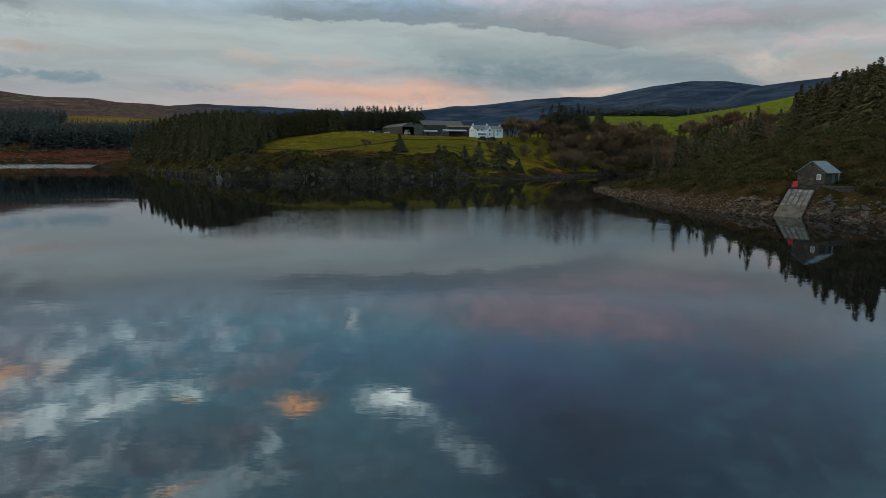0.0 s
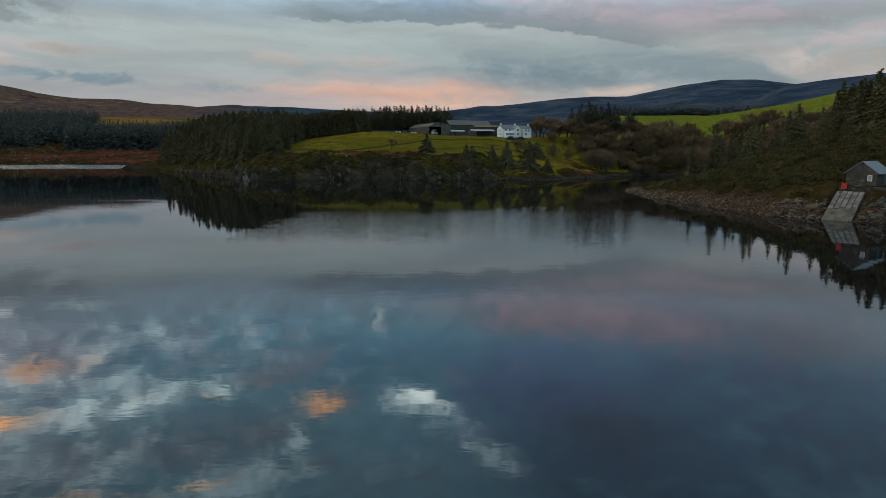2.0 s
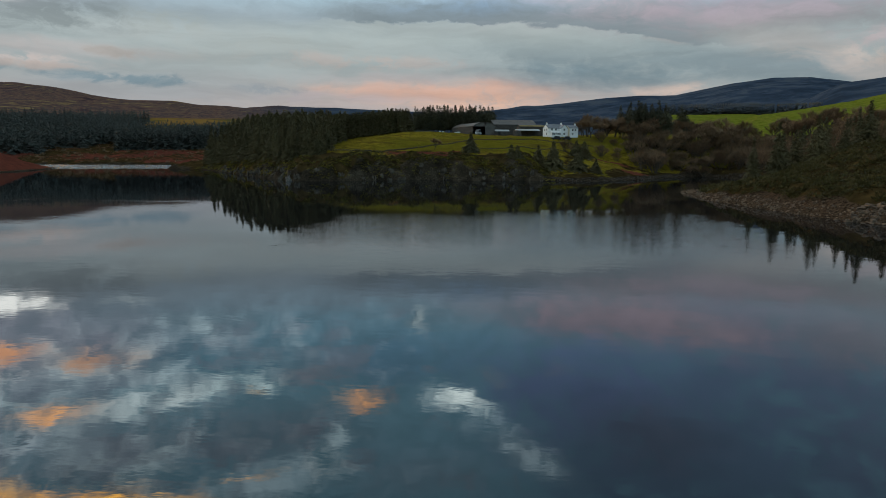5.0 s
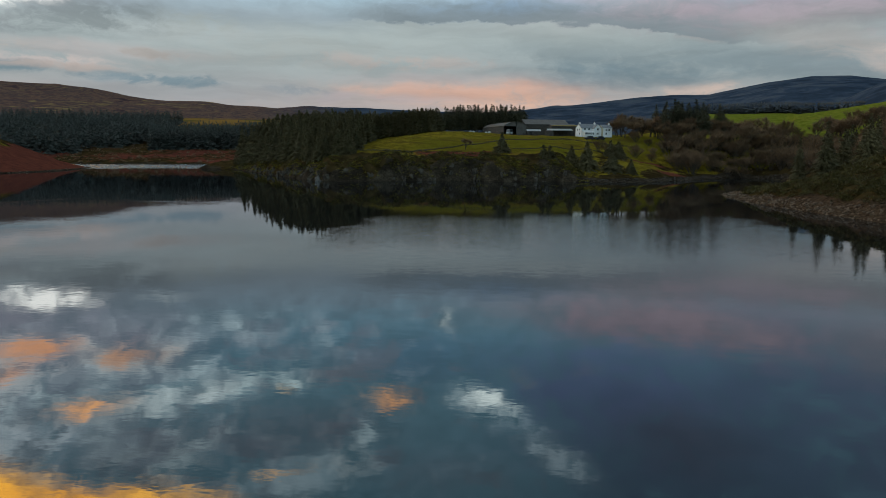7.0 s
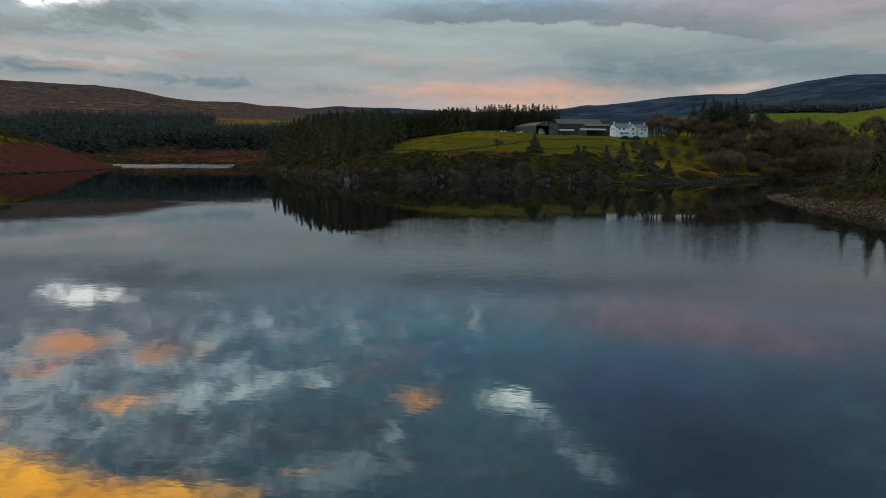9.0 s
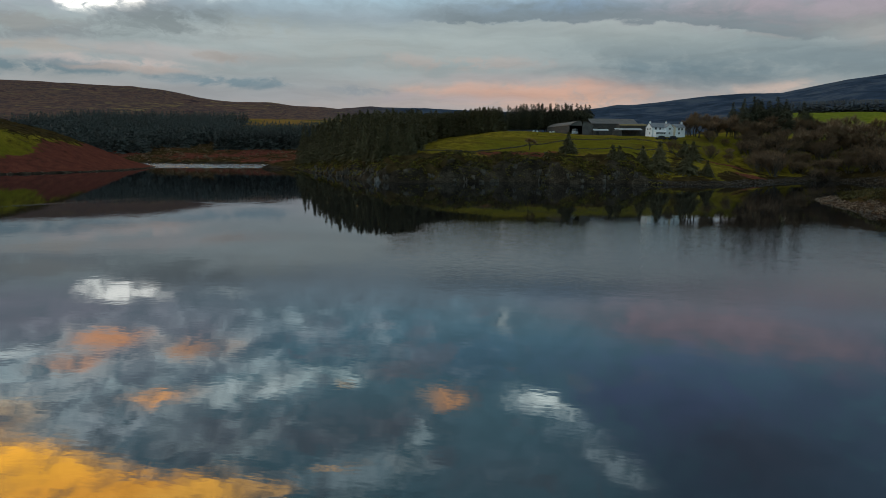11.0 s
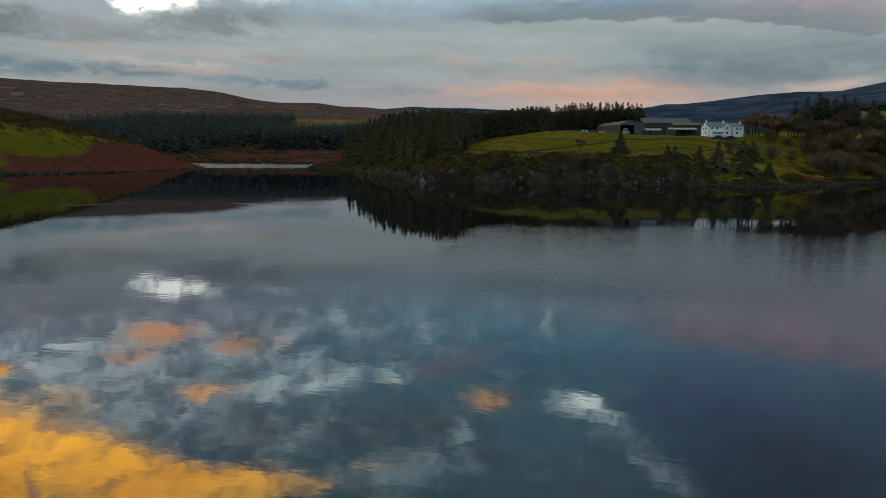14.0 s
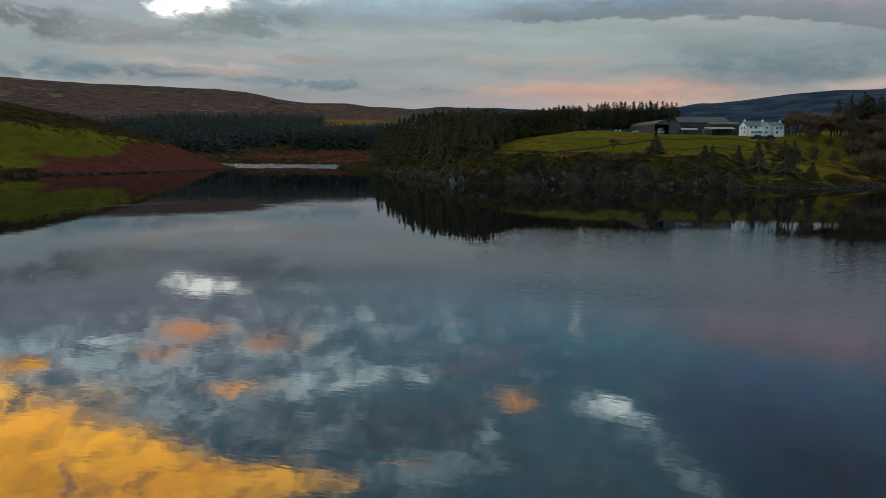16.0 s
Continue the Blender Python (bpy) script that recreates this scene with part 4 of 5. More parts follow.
def light_spruce(seed, tall=13.0, spread=3.0):
    rnd = random.Random(seed)
    v, f = [], []
    tube(v, f, Vector((0, 0, -0.5)), Vector((0, 0, tall * 0.9)), 0.16, 0.03, 4)
    z = tall * 0.10
    while z < tall * 0.97:
        up = z / tall
        for j in range(10):
            a = rnd.random() * 6.3
            ln = spread * (1 - up) ** 0.72 * rnd.uniform(0.75, 1.15) + 0.15
            for k in range(3):
                b = a + (k - 1) * rnd.uniform(0.3, 0.6)
                spray(v, f, Vector((cos(a), sin(a), 0)) * ln * 0.15 + Vector((0, 0, z + rnd.uniform(-0.2, 0.2))), Vector((cos(b), sin(b), rnd.uniform(-0.5, -0.1) + 0.7 * up ** 3)).normalized(), Vector((rnd.gauss(0, 0.8), rnd.gauss(0, 0.8), 1)), ln * rnd.uniform(0.7, 1.0), ln * 0.10 + 0.06)
        z += tall * 0.042
    spray(v, f, Vector((0, 0, tall * 0.92)), Vector((0, 0, 1)), Vector((1, 0, 0)), tall * 0.08, 0.09)
    return np.array(v), f


def joined_trees(name, places, low, high, label, seed, grow=None):
    """A stand too thick to tell its trees apart."""
    rnd = random.Random(seed)
    protos = [light_spruce(s) for s in range(70, 76)]
    zs = land(np.array([p[0] for p in places]), np.array([p[1] for p in places]))
    V, F, base = [], [], 0
    for (x, y), z in zip(places, zs):
        v, f = rnd.choice(protos)
        a, k = rnd.random() * 6.3, rnd.uniform(low, high) * (grow(x, y) if grow else 1)
        m = np.array([[cos(a), -sin(a), 0], [sin(a), cos(a), 0], [0, 0, 1]]) * k
        V.append(v @ m.T + (x, y, z - 0.2))
        F += [tuple(i + base for i in q) for q in f]
        base += len(v)
    me = mesh_of(name, np.concatenate(V).tolist(), F, NEEDLES)
    tagged(new(name, me), label, "forest", kind="stuff")


joined_trees("spruce_plantation", scatter(rnd, 300, lambda x, y: x > -114 + (y - 328) * 0.5, -116, -54, 325, 356, 1.6), 0.82, 1.0, "dense dark spruce plantation along the top of the pasture", 81)
joined_trees("headland_plantation", scatter(rnd, 260, lambda x, y: 17 < shore_distance(np.array([x]), np.array([y]))[0] < 62 and x < -73 - (y - 255) * 0.12, -172, -72, 246, 362, 2.0), 0.88, 1.08, "dense dark spruce wood on the headland above the cliff", 83, taller_inland)
joined_trees("hillside_plantation", scatter(rnd, 400, lambda x, y: x > 117 + (y - 150) * 0.12 - 8 * smooth(np.array(y), 198, 235) and x > (0.52 if y < 235 else 0.59) * y and (x < 0.665 * y or y > 230), 112, 215, 160, 320, 2.6), 1.35, 1.65, "dense dark spruce plantation climbing the slope behind the boathouse", 82)


# ------------------------------------------------------------------ scrub, rocks and walls
def tuft_batch(name, places, size, sprays, mat, label, category, seed, flat=0.8, fine=1.0):
    """Many low bushes as one uncountable growth."""
    rnd = random.Random(seed)
    protos = []
    for s in range(5):
        v, f = [], []
        for k in range(sprays):
            a, e = rnd.random() * 6.3, math.acos(rnd.uniform(0.0, 1.0))
            out = Vector((cos(a) * sin(e), sin(a) * sin(e), cos(e)))
            at = Vector((out.x * 0.75, out.y * 0.75, out.z * flat * 0.75)) * rnd.uniform(0.6, 1.0)
            spray(v, f, at, (out + Vector((rnd.gauss(0, .4), rnd.gauss(0, .4), rnd.gauss(0.2, .4)))).normalized(), Vector((rnd.random(), rnd.random(), 1)), rnd.uniform(0.3, 0.55) * fine, rnd.uniform(0.1, 0.2) * fine)
        protos.append((np.array(v), np.array(f)))
    zs = land(np.array([p[0] for p in places]), np.array([p[1] for p in places]))
    V, F, base = [], [], 0
    for (x, y), z in zip(places, zs):
        v, f = rnd.choice(protos)
        a, k = rnd.random() * 6.3, size * rnd.uniform(0.6, 1.4)
        c, s = cos(a), sin(a)
        m = np.array([[c, -s, 0], [s, c, 0], [0, 0, 1]]) * np.array([k, k, k * rnd.uniform(0.8, 1.1)])[:, None]
        V.append(v @ m.T + (x, y, z - 0.15 * k))
        F.append(f + base)
        base += len(v)
    me = bpy.data.meshes.new(name)
    me.from_pydata(np.concatenate(V).tolist(), [], np.concatenate(F).tolist())
    me.materials.append(mat)
    return tagged(new(name, me), label, category, kind="stuff")


def places_where(rnd, count, x0, x1, y0, y1, test):
    xs, ys = [rnd.uniform(x0, x1) for _ in range(count)], [rnd.uniform(y0, y1) for _ in range(count)]
    s = shore_distance(np.array(xs), np.array(ys))
    return [(x, y) for x, y, d in zip(xs, ys, s) if test(x, y, d)]


rnd = random.Random(17)
tuft_batch("gorse_scrub", places_where(rnd, 5600, 44, 135, 98, 235, lambda x, y, d: d > 6.0 - (2 if y > 122 else 0) and x > 44 and not (56 < x < 68 and 108 < y < 119.5 and d < 15)
           and not (97 < x < 120 and 158 < y < 190 and rnd.random() < 0.9)), 1.45, 60, GORSE, "dense dark gorse and heather covering the lakeside slope", "scrub", 3, 0.8, 0.55)
tuft_batch("heather_scrub", places_where(rnd, 11000, -170, 12, 226, 345, lambda x, y, d: 2.6 < d < 17 + 6 * sin(x * 0.2) and rnd.random() < 0.85), 0.9, 34, GORSE, "low dark heather growing along the top of the crags", "scrub", 4)
tuft_batch("cliff_top_grass", places_where(rnd, 42000, -170, 14, 226, 345, lambda x, y, d: 0.7 < d < 11 + 5 * sin(x * 0.31) and sin(x * 0.37) + sin(x * 0.93 + y * 0.4) + sin(x * 0.17 - y * 0.8) > -0.4), 0.7, 16, MOSS, "yellow-green moss and rough grass along the cliff top", "grass", 14)
tuft_batch("rush_tufts", places_where(rnd, 2600, -66, 62, 252, 318, lambda x, y, d: d > 9 and sin(x * 0.23 + y * 0.11) + sin(x * 0.13 - y * 0.29) > 0.1 and rnd.random() < 0.7), 0.42, 14, MOSS, "olive-brown rush tufts dotted over the pasture", "rushes", 5)
tuft_batch("bank_scrub", places_where(rnd, 900, -420, -150, 400, 600, lambda x, y, d: 4 < d < 130), 1.6, 34, TWIGS, "brown scrub on the bank at the far end of the lake", "scrub", 6)
tuft_batch("hill_gorse", places_where(rnd, 1500, -340, -225, 170, 310, lambda x, y, d: 24 < d < 80 and sin(x * 0.09 + y * 0.05) + sin(x * 0.21 - y * 0.13) > 0.5), 0.75, 22, GORSE, "dark gorse bushes scattered over the green hillside", "scrub", 8)


def boulder_mesh(seed, slab=0.55):
    rnd = random.Random(seed)
    bm = bmesh.new()
    pts = [Vector((rnd.uniform(-1, 1), rnd.uniform(-0.8, 0.8), rnd.uniform(-slab, slab))) for _ in range(13)]
    for p in pts:
        bm.verts.new(p * 0.5)
    res = bmesh.ops.convex_hull(bm, input=bm.verts)
    bmesh.ops.delete(bm, geom=[g for g in res["geom_interior"] if isinstance(g, bmesh.types.BMVert)], context="VERTS")
    me = bpy.data.meshes.new("boulder")
    bm.to_mesh(me)
    bm.free()
    me.materials.append(SHINGLE)
    return me


STONES = [boulder_mesh(s) for s in range(9)]
DARK_STONES = [m.copy() for m in STONES]
for m in DARK_STONES:
    m.materials.clear()
    m.materials.append(ROCK)


def joined_stones(name, spots, mat, label, category, seed, protos=STONES):
    rnd = random.Random(seed)
    zs = land(np.array([p[0] for p in spots]), np.array([p[1] for p in spots]))
    data = [(np.array([v.co for v in m.vertices]), [tuple(p.vertices) for p in m.polygons]) for m in protos]
    V, F, base = [], [], 0
    for (x, y, k), z in zip(spots, zs):
        v, f = rnd.choice(data)
        m = np.array(Euler((rnd.gauss(0, .3), rnd.gauss(0, .3), rnd.random() * 6.3)).to_matrix()) * k
        V.append(v @ m.T + (x, y, z + 0.05 * k))
        F += [tuple(i + base for i in q) for q in f]
        base += len(v)
    me = bpy.data.meshes.new(name)
    me.from_pydata(np.concatenate(V).tolist(), [], F)
    me.materials.append(mat)
    return tagged(new(name, me), label, category, kind="stuff")


def shore_boulders():
    rnd = random.Random(23)
    spots = places_where(rnd, 9000, 40, 75, 88, 200, lambda x, y, d: -0.6 < d < (5.6 if y < 118 else 3.6) and not (abs((x - 57.5) * 0.73 - (y - 109) * 0.68) < 2.2 and d < 9 and 102 < y < 115))
    near = [p for p in spots if y_of(p) < 118][:260]
    rest = [p for p in spots if p not in near]
    zs = land(np.array([p[0] for p in near]), np.array([p[1] for p in near]))
    for (x, y), z in zip(near, zs):
        ob = new("boulder", rnd.choice(STONES if x < 56 or rnd.random() < 0.2 else DARK_STONES))
        k = rnd.uniform(0.45, 1.5) ** 1.2
        ob.matrix_world = pose(x, y, z + 0.06 * k, rnd.gauss(0, 14), rnd.gauss(0, 14), rnd.uniform(0, 360)) @ Matrix.Diagonal((k, k, k, 1))
        tagged(ob, "angular grey-brown boulder in the stony shore bank", "rock", "shore boulders")
    joined_stones("shore_shingle", [(x, y, rnd.uniform(0.2, 0.75)) for x, y in rest], SHINGLE, "pale brown stones heaped along the water's edge", "stones", 24)
    far = places_where(rnd, 5200, -20, 90, 238, 306, lambda x, y, d: -0.4 < d < 4.5 and x > 8)
    joined_stones("inlet_stones", [(x, y, rnd.uniform(0.25, 0.8)) for x, y in far], WALLSTONE, "dark stones along the edge of the inlet", "stones", 25)
    lft = places_where(rnd, 4200, -300, -210, 150, 350, lambda x, y, d: -0.4 < d < 1.6)
    joined_stones("bank_stones", [(x, y, rnd.uniform(0.3, 0.8)) for x, y in lft], SHINGLE, "pale stones edging the water below the bracken bank", "stones", 26)


def y_of(p):
    return p[1]


shore_boulders()


def crag_mesh(seed):
    """A weathered block with upright splits."""
    rnd = random.Random(seed)
    bm = bmesh.new()
    for k in range(7):
        x, w, h, d = rnd.uniform(-1.5, 1.5), rnd.uniform(0.4, 1.0), rnd.uniform(1.0, 3.0), rnd.uniform(0.6, 1.3)
        b = bmesh.new()
        pts = [Vector((rnd.uniform(-w, w), rnd.uniform(-d, d), rnd.uniform(-0.4, h))) for _ in range(12)] + [Vector((0, 0, h * 1.1)), Vector((0, 0, -0.8))]
        for p in pts:
            b.verts.new(p + Vector((x, rnd.uniform(-0.3, 0.3), 0)))
        r = bmesh.ops.convex_hull(b, input=b.verts)
        bmesh.ops.delete(b, geom=[g for g in r["geom_interior"] if isinstance(g, bmesh.types.BMVert)], context="VERTS")
        m = bpy.data.meshes.new("tmp")
        b.to_mesh(m)
        b.free()
        bm.from_mesh(m)
        bpy.data.meshes.remove(m)
    me = bpy.data.meshes.new("crag")
    bm.to_mesh(me)
    bm.free()
    me.materials.append(ROCK)
    return me


CRAGS = [crag_mesh(s) for s in range(6)]
rnd = random.Random(29)
pale = new("pale_crag", CRAGS[2].copy())
pale.data.materials.clear()
pale.data.materials.append(material("pale_quartz_rock", plain((0.05, 0.046, 0.042), (0.24, 0.225, 0.21), 1.4, 0.8, 0.6, 0.05)))
pale.matrix_world = pose(-76.0, 226.2, -0.6, 4, -8, 20) @ Matrix.Diagonal((0.55, 0.5, 0.85, 1))
tagged(pale, "pale quartz-streaked rock standing at the water's edge", "rock")
spots = places_where(rnd, 2600, -170, 11, 222, 345, lambda x, y, d: -0.2 < d < 2.2)[:150]
for (x, y), z in zip(spots, land(np.array([p[0] for p in spots]), np.array([p[1] for p in spots]))):
    ob = new("crag", rnd.choice(CRAGS))
    k = rnd.uniform(0.35, 0.75)
    ob.matrix_world = pose(x, y, max(z, -0.2) - 0.7, rnd.gauss(0, 8), rnd.gauss(0, 8), rnd.uniform(-40, 40)) @ Matrix.Diagonal((k, k, k, 1))
    tagged(ob, "grey upright split rock outcrop on the lake cliff", "rock", "lake crags")


def field_wall(points, tall, label):
    rnd = random.Random(len(points) * 31)
    spots = []
    for (ax, ay), (bx, by) in zip(points, points[1:]):
        n = int(math.hypot(bx - ax, by - ay) / 0.35)
        for k in range(n):
            for lev in range(3):
                spots.append((ax + (bx - ax) * k / n + rnd.gauss(0, 0.12), ay + (by - ay) * k / n + rnd.gauss(0, 0.12), lev * tall / 3))
    zs = land(np.array([p[0] for p in spots]), np.array([p[1] for p in spots]))
    data = [(np.array([v.co for v in m.vertices]), [tuple(p.vertices) for p in m.polygons]) for m in STONES]
    V, F, base = [], [], 0
    for (x, y, up), z in zip(spots, zs):
        v, f = rnd.choice(data)
        V.append(v * rnd.uniform(0.35, 0.55) + (x, y, z + up))
        F += [tuple(i + base for i in q) for q in f]
        base += len(v)
    me = bpy.data.meshes.new("field_wall")
    me.from_pydata(np.concatenate(V).tolist(), [], F)
    me.materials.append(WALLSTONE)
    tagged(new("field_wall", me), label, "wall", "field walls", "structure")


field_wall([(-69, 253), (-49.5, 260), (-34.5, 281), (-21, 291), (-6, 303), (20, 309), (34, 312)], 0.55, "dark dry-stone wall crossing the pasture")
field_wall([(-14, 272), (0, 281), (14, 286), (30, 292)], 0.3, "low tumbled stone wall below the farm")


# ------------------------------------------------------------------ farm
def window(parent, x, y, z, w, h, face="front"):
    """A small window set proud of a wall; face says which way it looks in the house's own directions."""
    win = part("window", boxed(x, y - 0.03, z, x + w, y + 0.02, z + h) if face == "front" else boxed(x - 0.03, y, z, x + 0.02, y + w, z + h), FRAME, parent)
    b = bmesh.new()
    for k in range(2):
        g = w / 2
        if face == "front":
            box(b, x + k * g + 0.07, y - 0.05, z + 0.07, x + (k + 1) * g - 0.05, y - 0.032, z + h - 0.07)
        else:
            box(b, x - 0.05, y + k * g + 0.07, z + 0.07, x - 0.032, y + (k + 1) * g - 0.05, z + h - 0.07)
    part("pane", b, GLASS, win)
    return win


def gable_block(parent, x0, y0, x1, y1, eaves, ridge, along, wall_mat, roof_mat, wall_label=""):
    """Walls up into the gables and a pitched roof of two slabs, its ridge along x or y."""
    over = 0.25
    if along == "x":
        m = (y0 + y1) / 2
        bm = prism([(y0, -0.6), (y1, -0.6), (y1, eaves), (m, ridge), (y0, eaves)], x0, x1)
        bmesh.ops.transform(bm, matrix=Matrix(((0, 1, 0, 0), (1, 0, 0, 0), (0, 0, 1, 0), (0, 0, 0, 1))), verts=bm.verts)
    else:
        m = (x0 + x1) / 2
        bm = prism([(x0, -0.6), (x1, -0.6), (x1, eaves), (m, ridge), (x0, eaves)], y0, y1)
    part("wall", bm, wall_mat, parent, wall_label)
    half = ((y1 - y0) if along == "x" else (x1 - x0)) / 2
    drop = (ridge - eaves) / half * over
    for sgn in (-1, 1):
        e, r = m + sgn * (half + over), m
        out = [(e, eaves - drop + 0.03), (r, ridge + 0.03), (r, ridge + 0.18), (e, eaves - drop + 0.18)]
        if along == "x":
            bm = prism(out, x0 - over, x1 + over)
            bmesh.ops.transform(bm, matrix=Matrix(((0, 1, 0, 0), (1, 0, 0, 0), (0, 0, 1, 0), (0, 0, 0, 1))), verts=bm.verts)
        else:
            bm = prism(out, y0 - over, y1 + over)
        part("roof_slope", bm, roof_mat, parent)


def farmhouse():
    x, y = 14.6, 318.0
    h = thing("farmhouse", pose(x, y, height(x + 3, y + 3) - 0.1, 0, 0, 26) @ Matrix.Diagonal((0.8, 0.8, 0.82, 1)), "two-storey whitewashed farmhouse with slate roofs and a glazed porch", "house")
    gable_block(h, 0, 0, 10.5, 6.6, 4.5, 6.7, "x", WHITEWASH, SLATE)
    gable_block(h, 6.6, -2.6, 11.0, 3.0, 4.3, 6.3, "y", WHITEWASH, SLATE)
    gable_block(h, 11.05, -4.6, 16.6, 1.4, 4.6, 6.2, "x", CREAM, SLATE, "cream rendered end of the house")
    gable_block(h, 4.0, 6.65, 17.0, 11.0, 4.4, 6.5, "x", WHITEWASH, TIN_LIGHT)
    part("front_wall", boxed(11.05, -4.68, -0.6, 16.6, -4.605, 4.55), WHITEWASH, h)
    lean = prism([(-2.9, -0.5), (-0.02, -0.5), (-0.02, 3.1), (-2.9, 2.2)], 0.6, 6.5)
    bmesh.ops.transform(lean, matrix=Matrix(((0, 1, 0, 0), (1, 0, 0, 0), (0, 0, 1, 0), (0, 0, 0, 1))), verts=lean.verts)
    part("porch", lean, FRAME, h, "white framed glazed porch along the front")
    for k in range(5):
        window(h, 0.85 + k * 1.12, -2.9, 0.9, 0.95, 1.15)
    for wx, wy, wz in ((1.6, 0, 3.3), (4.2, 0, 3.3), (8.2, -2.6, 0.9), (8.2, -2.6, 3.2), (12.4, -4.68, 0.9), (14.2, -4.68, 3.0), (12.4, -4.68, 3.0)):
        window(h, wx, wy, wz, 1.1, 1.15)
    for wy, wz in ((1.5, 0.9), (3.8, 3.1), (1.5, 3.1)):
        window(h, 0, wy, wz, 1.0, 1.15, "side")
    for cx, cy, cz in ((0.55, 3.3, 6.3), (10.0, 3.3, 6.3), (16.1, -1.6, 5.9)):
        ch = part("chimney", boxed(cx - 0.35, cy - 0.45, cz, cx + 0.35, cy + 0.45, cz + 1.25, bevel=0.04), WHITEWASH, h)
        b = bmesh.new()
        for k in (-0.2, 0.2):
            bmesh.ops.create_cone(b, cap_ends=True, segments=10, radius1=0.13, radius2=0.1, depth=0.4, matrix=Matrix.Translation((cx, cy + k, cz + 1.43)))
        part("chimney_pot", b, CREAM, ch, "clay chimney pots")


farmhouse()


def arched_barn():
    """Long sheet-clad shed with a low curved roof, open at the near end."""
    x, y = -20.5, 329.0
    b = thing("arched_barn", pose(x, y, height(x, y + 6) - 0.2, 0, 0, 24), "long dark sheet-clad barn with a curved roof and open end", "barn")
    w, d, eaves, rise = 11.5, 30.0, 4.0, 2.0
    arc = [(w * k / 14, eaves + rise * sin(pi * k / 14) ** 0.8) for k in range(15)]
    part("roof", prism([(-0.2, eaves)] + arc + [(w + 0.2, eaves)] + [(px, pz - 0.12) for px, pz in arc[::-1]], -0.4, d), TIN, b)
    part("side_wall", boxed(0, 0, -0.5, 0.15, d, eaves), BOARD, b)
    part("side_wall", boxed(w - 0.15, 0, -0.5, w, d, eaves), BOARD, b)
    part("back_wall", boxed(0.15, d - 0.15, -0.5, w - 0.15, d, eaves + 0.6), BOARD, b)
    arc2 = [(px, pz - 0.13) for px, pz in arc if 0.1 < px < w - 0.1]
    part("end_wall", prism([(6.3, -0.4)] + [(w - 0.16, -0.4), (w - 0.16, eaves)] + [p for p in arc2[::-1] if p[0] > 6.3] + [(6.3, 3.9)], 0.0, 0.15), TIN, b)
    part("gable_sheet", prism([(0.16, 3.9), (6.3, 3.9)] + [p for p in arc2[::-1] if p[0] <= 6.3], 0.0, 0.15), TIN, b)
    # slab coloured near-black, the shade under the roof painted in
    part("floor_slab", boxed(0.15, 0.2, -0.4, w - 0.15, d - 0.2, 0.02), INTERIOR_SHADE, b)
    for k in range(1, 6):
        part("post", boxed(0.18, k * 5.0, 0.02, 0.4, k * 5.0 + 0.2, eaves), BOARD, b)


def pitched_shed(name, x, y, turn, w, d, eaves, ridge, wall, roof, label, along="x"):
    b = thing(name, pose(x, y, height(x, y) - 0.2, 0, 0, turn), label, "shed" if w < 9 else "barn")
    gable_block(b, 0, 0, w, d, eaves, ridge, along, wall, roof)
    return b


arched_barn()
big = pitched_shed("cattle_shed", -11, 352, 14, 22, 16, 6.2, 8.8, BOARD, TIN, "large dark cattle shed with a low grey sheet roof")
# flat dark panel on the wall, painted as the shade of an open doorway
part("door_opening", boxed(3, -0.06, 0, 7, -0.02, 4.2), INTERIOR_SHADE, big)
hay = pitched_shed("hay_barn", 2.0, 341, 10, 11.5, 9, 5.4, 6.4, BOARD, TIN, "brown boarded hay barn with a roof edge coloured as if lit yellow")
# yellow light on the roof edge is put into this sheet's straw colour
part("fascia", boxed(-0.3, -0.45, 5.45, 11.8, -0.3, 6.0), material("yellow_lit_sheet", plain((0.30, 0.22, 0.09), (0.42, 0.31, 0.13), 0.8, 0.8, 0.2, 0.01)), hay, "sheet fascia in straw yellow as if lit")
lean = thing("lean_to", pose(0.2, 334, height(4, 336) - 0.2, 0, 0, 8), "open lean-to with a pale sheet roof", "shed")
bm = prism([(-0.3, 3.0), (5.2, 3.9), (5.2, 4.02), (-0.3, 3.12)], -0.2, 11.6)
bmesh.ops.transform(bm, matrix=Matrix(((0, 1, 0, 0), (1, 0, 0, 0), (0, 0, 1, 0), (0, 0, 0, 1))), verts=bm.verts)
part("roof", bm, TIN_LIGHT, lean)
part("back_wall", boxed(0, 5.0, -0.4, 11.4, 5.15, 3.8), BOARD, lean)
for k in range(4):
    part("post", boxed(0.1 + k * 3.7, 0.1, -0.4, 0.28 + k * 3.7, 0.28, 3.1), BOARD, lean)
store = pitched_shed("store_shed", -9.5, 330, 10, 6.2, 4, 2.3, 3.0, BOARD, TIN_LIGHT, "small store shed with a pale sheet roof")
part("door", boxed(1.0, -0.05, 0.0, 2.2, -0.01, 2.0), INTERIOR_SHADE, store)
bin_ = thing("silage_tank", pose(0.5, 328, height(0.5, 328) - 0.2), "dark round tank beside the sheds", "tank")
b = bmesh.new()
bmesh.ops.create_cone(b, cap_ends=True, segments=24, radius1=2.1, radius2=1.9, depth=2.6, matrix=Matrix.Translation((0, 0, 1.3)))
part("drum", b, BOARD, bin_)
b = bmesh.new()
bmesh.ops.create_cone(b, cap_ends=True, segments=24, radius1=2.0, radius2=0.3, depth=0.6, matrix=Matrix.Translation((0, 0, 2.9)))
part("lid", b, TIN, bin_)


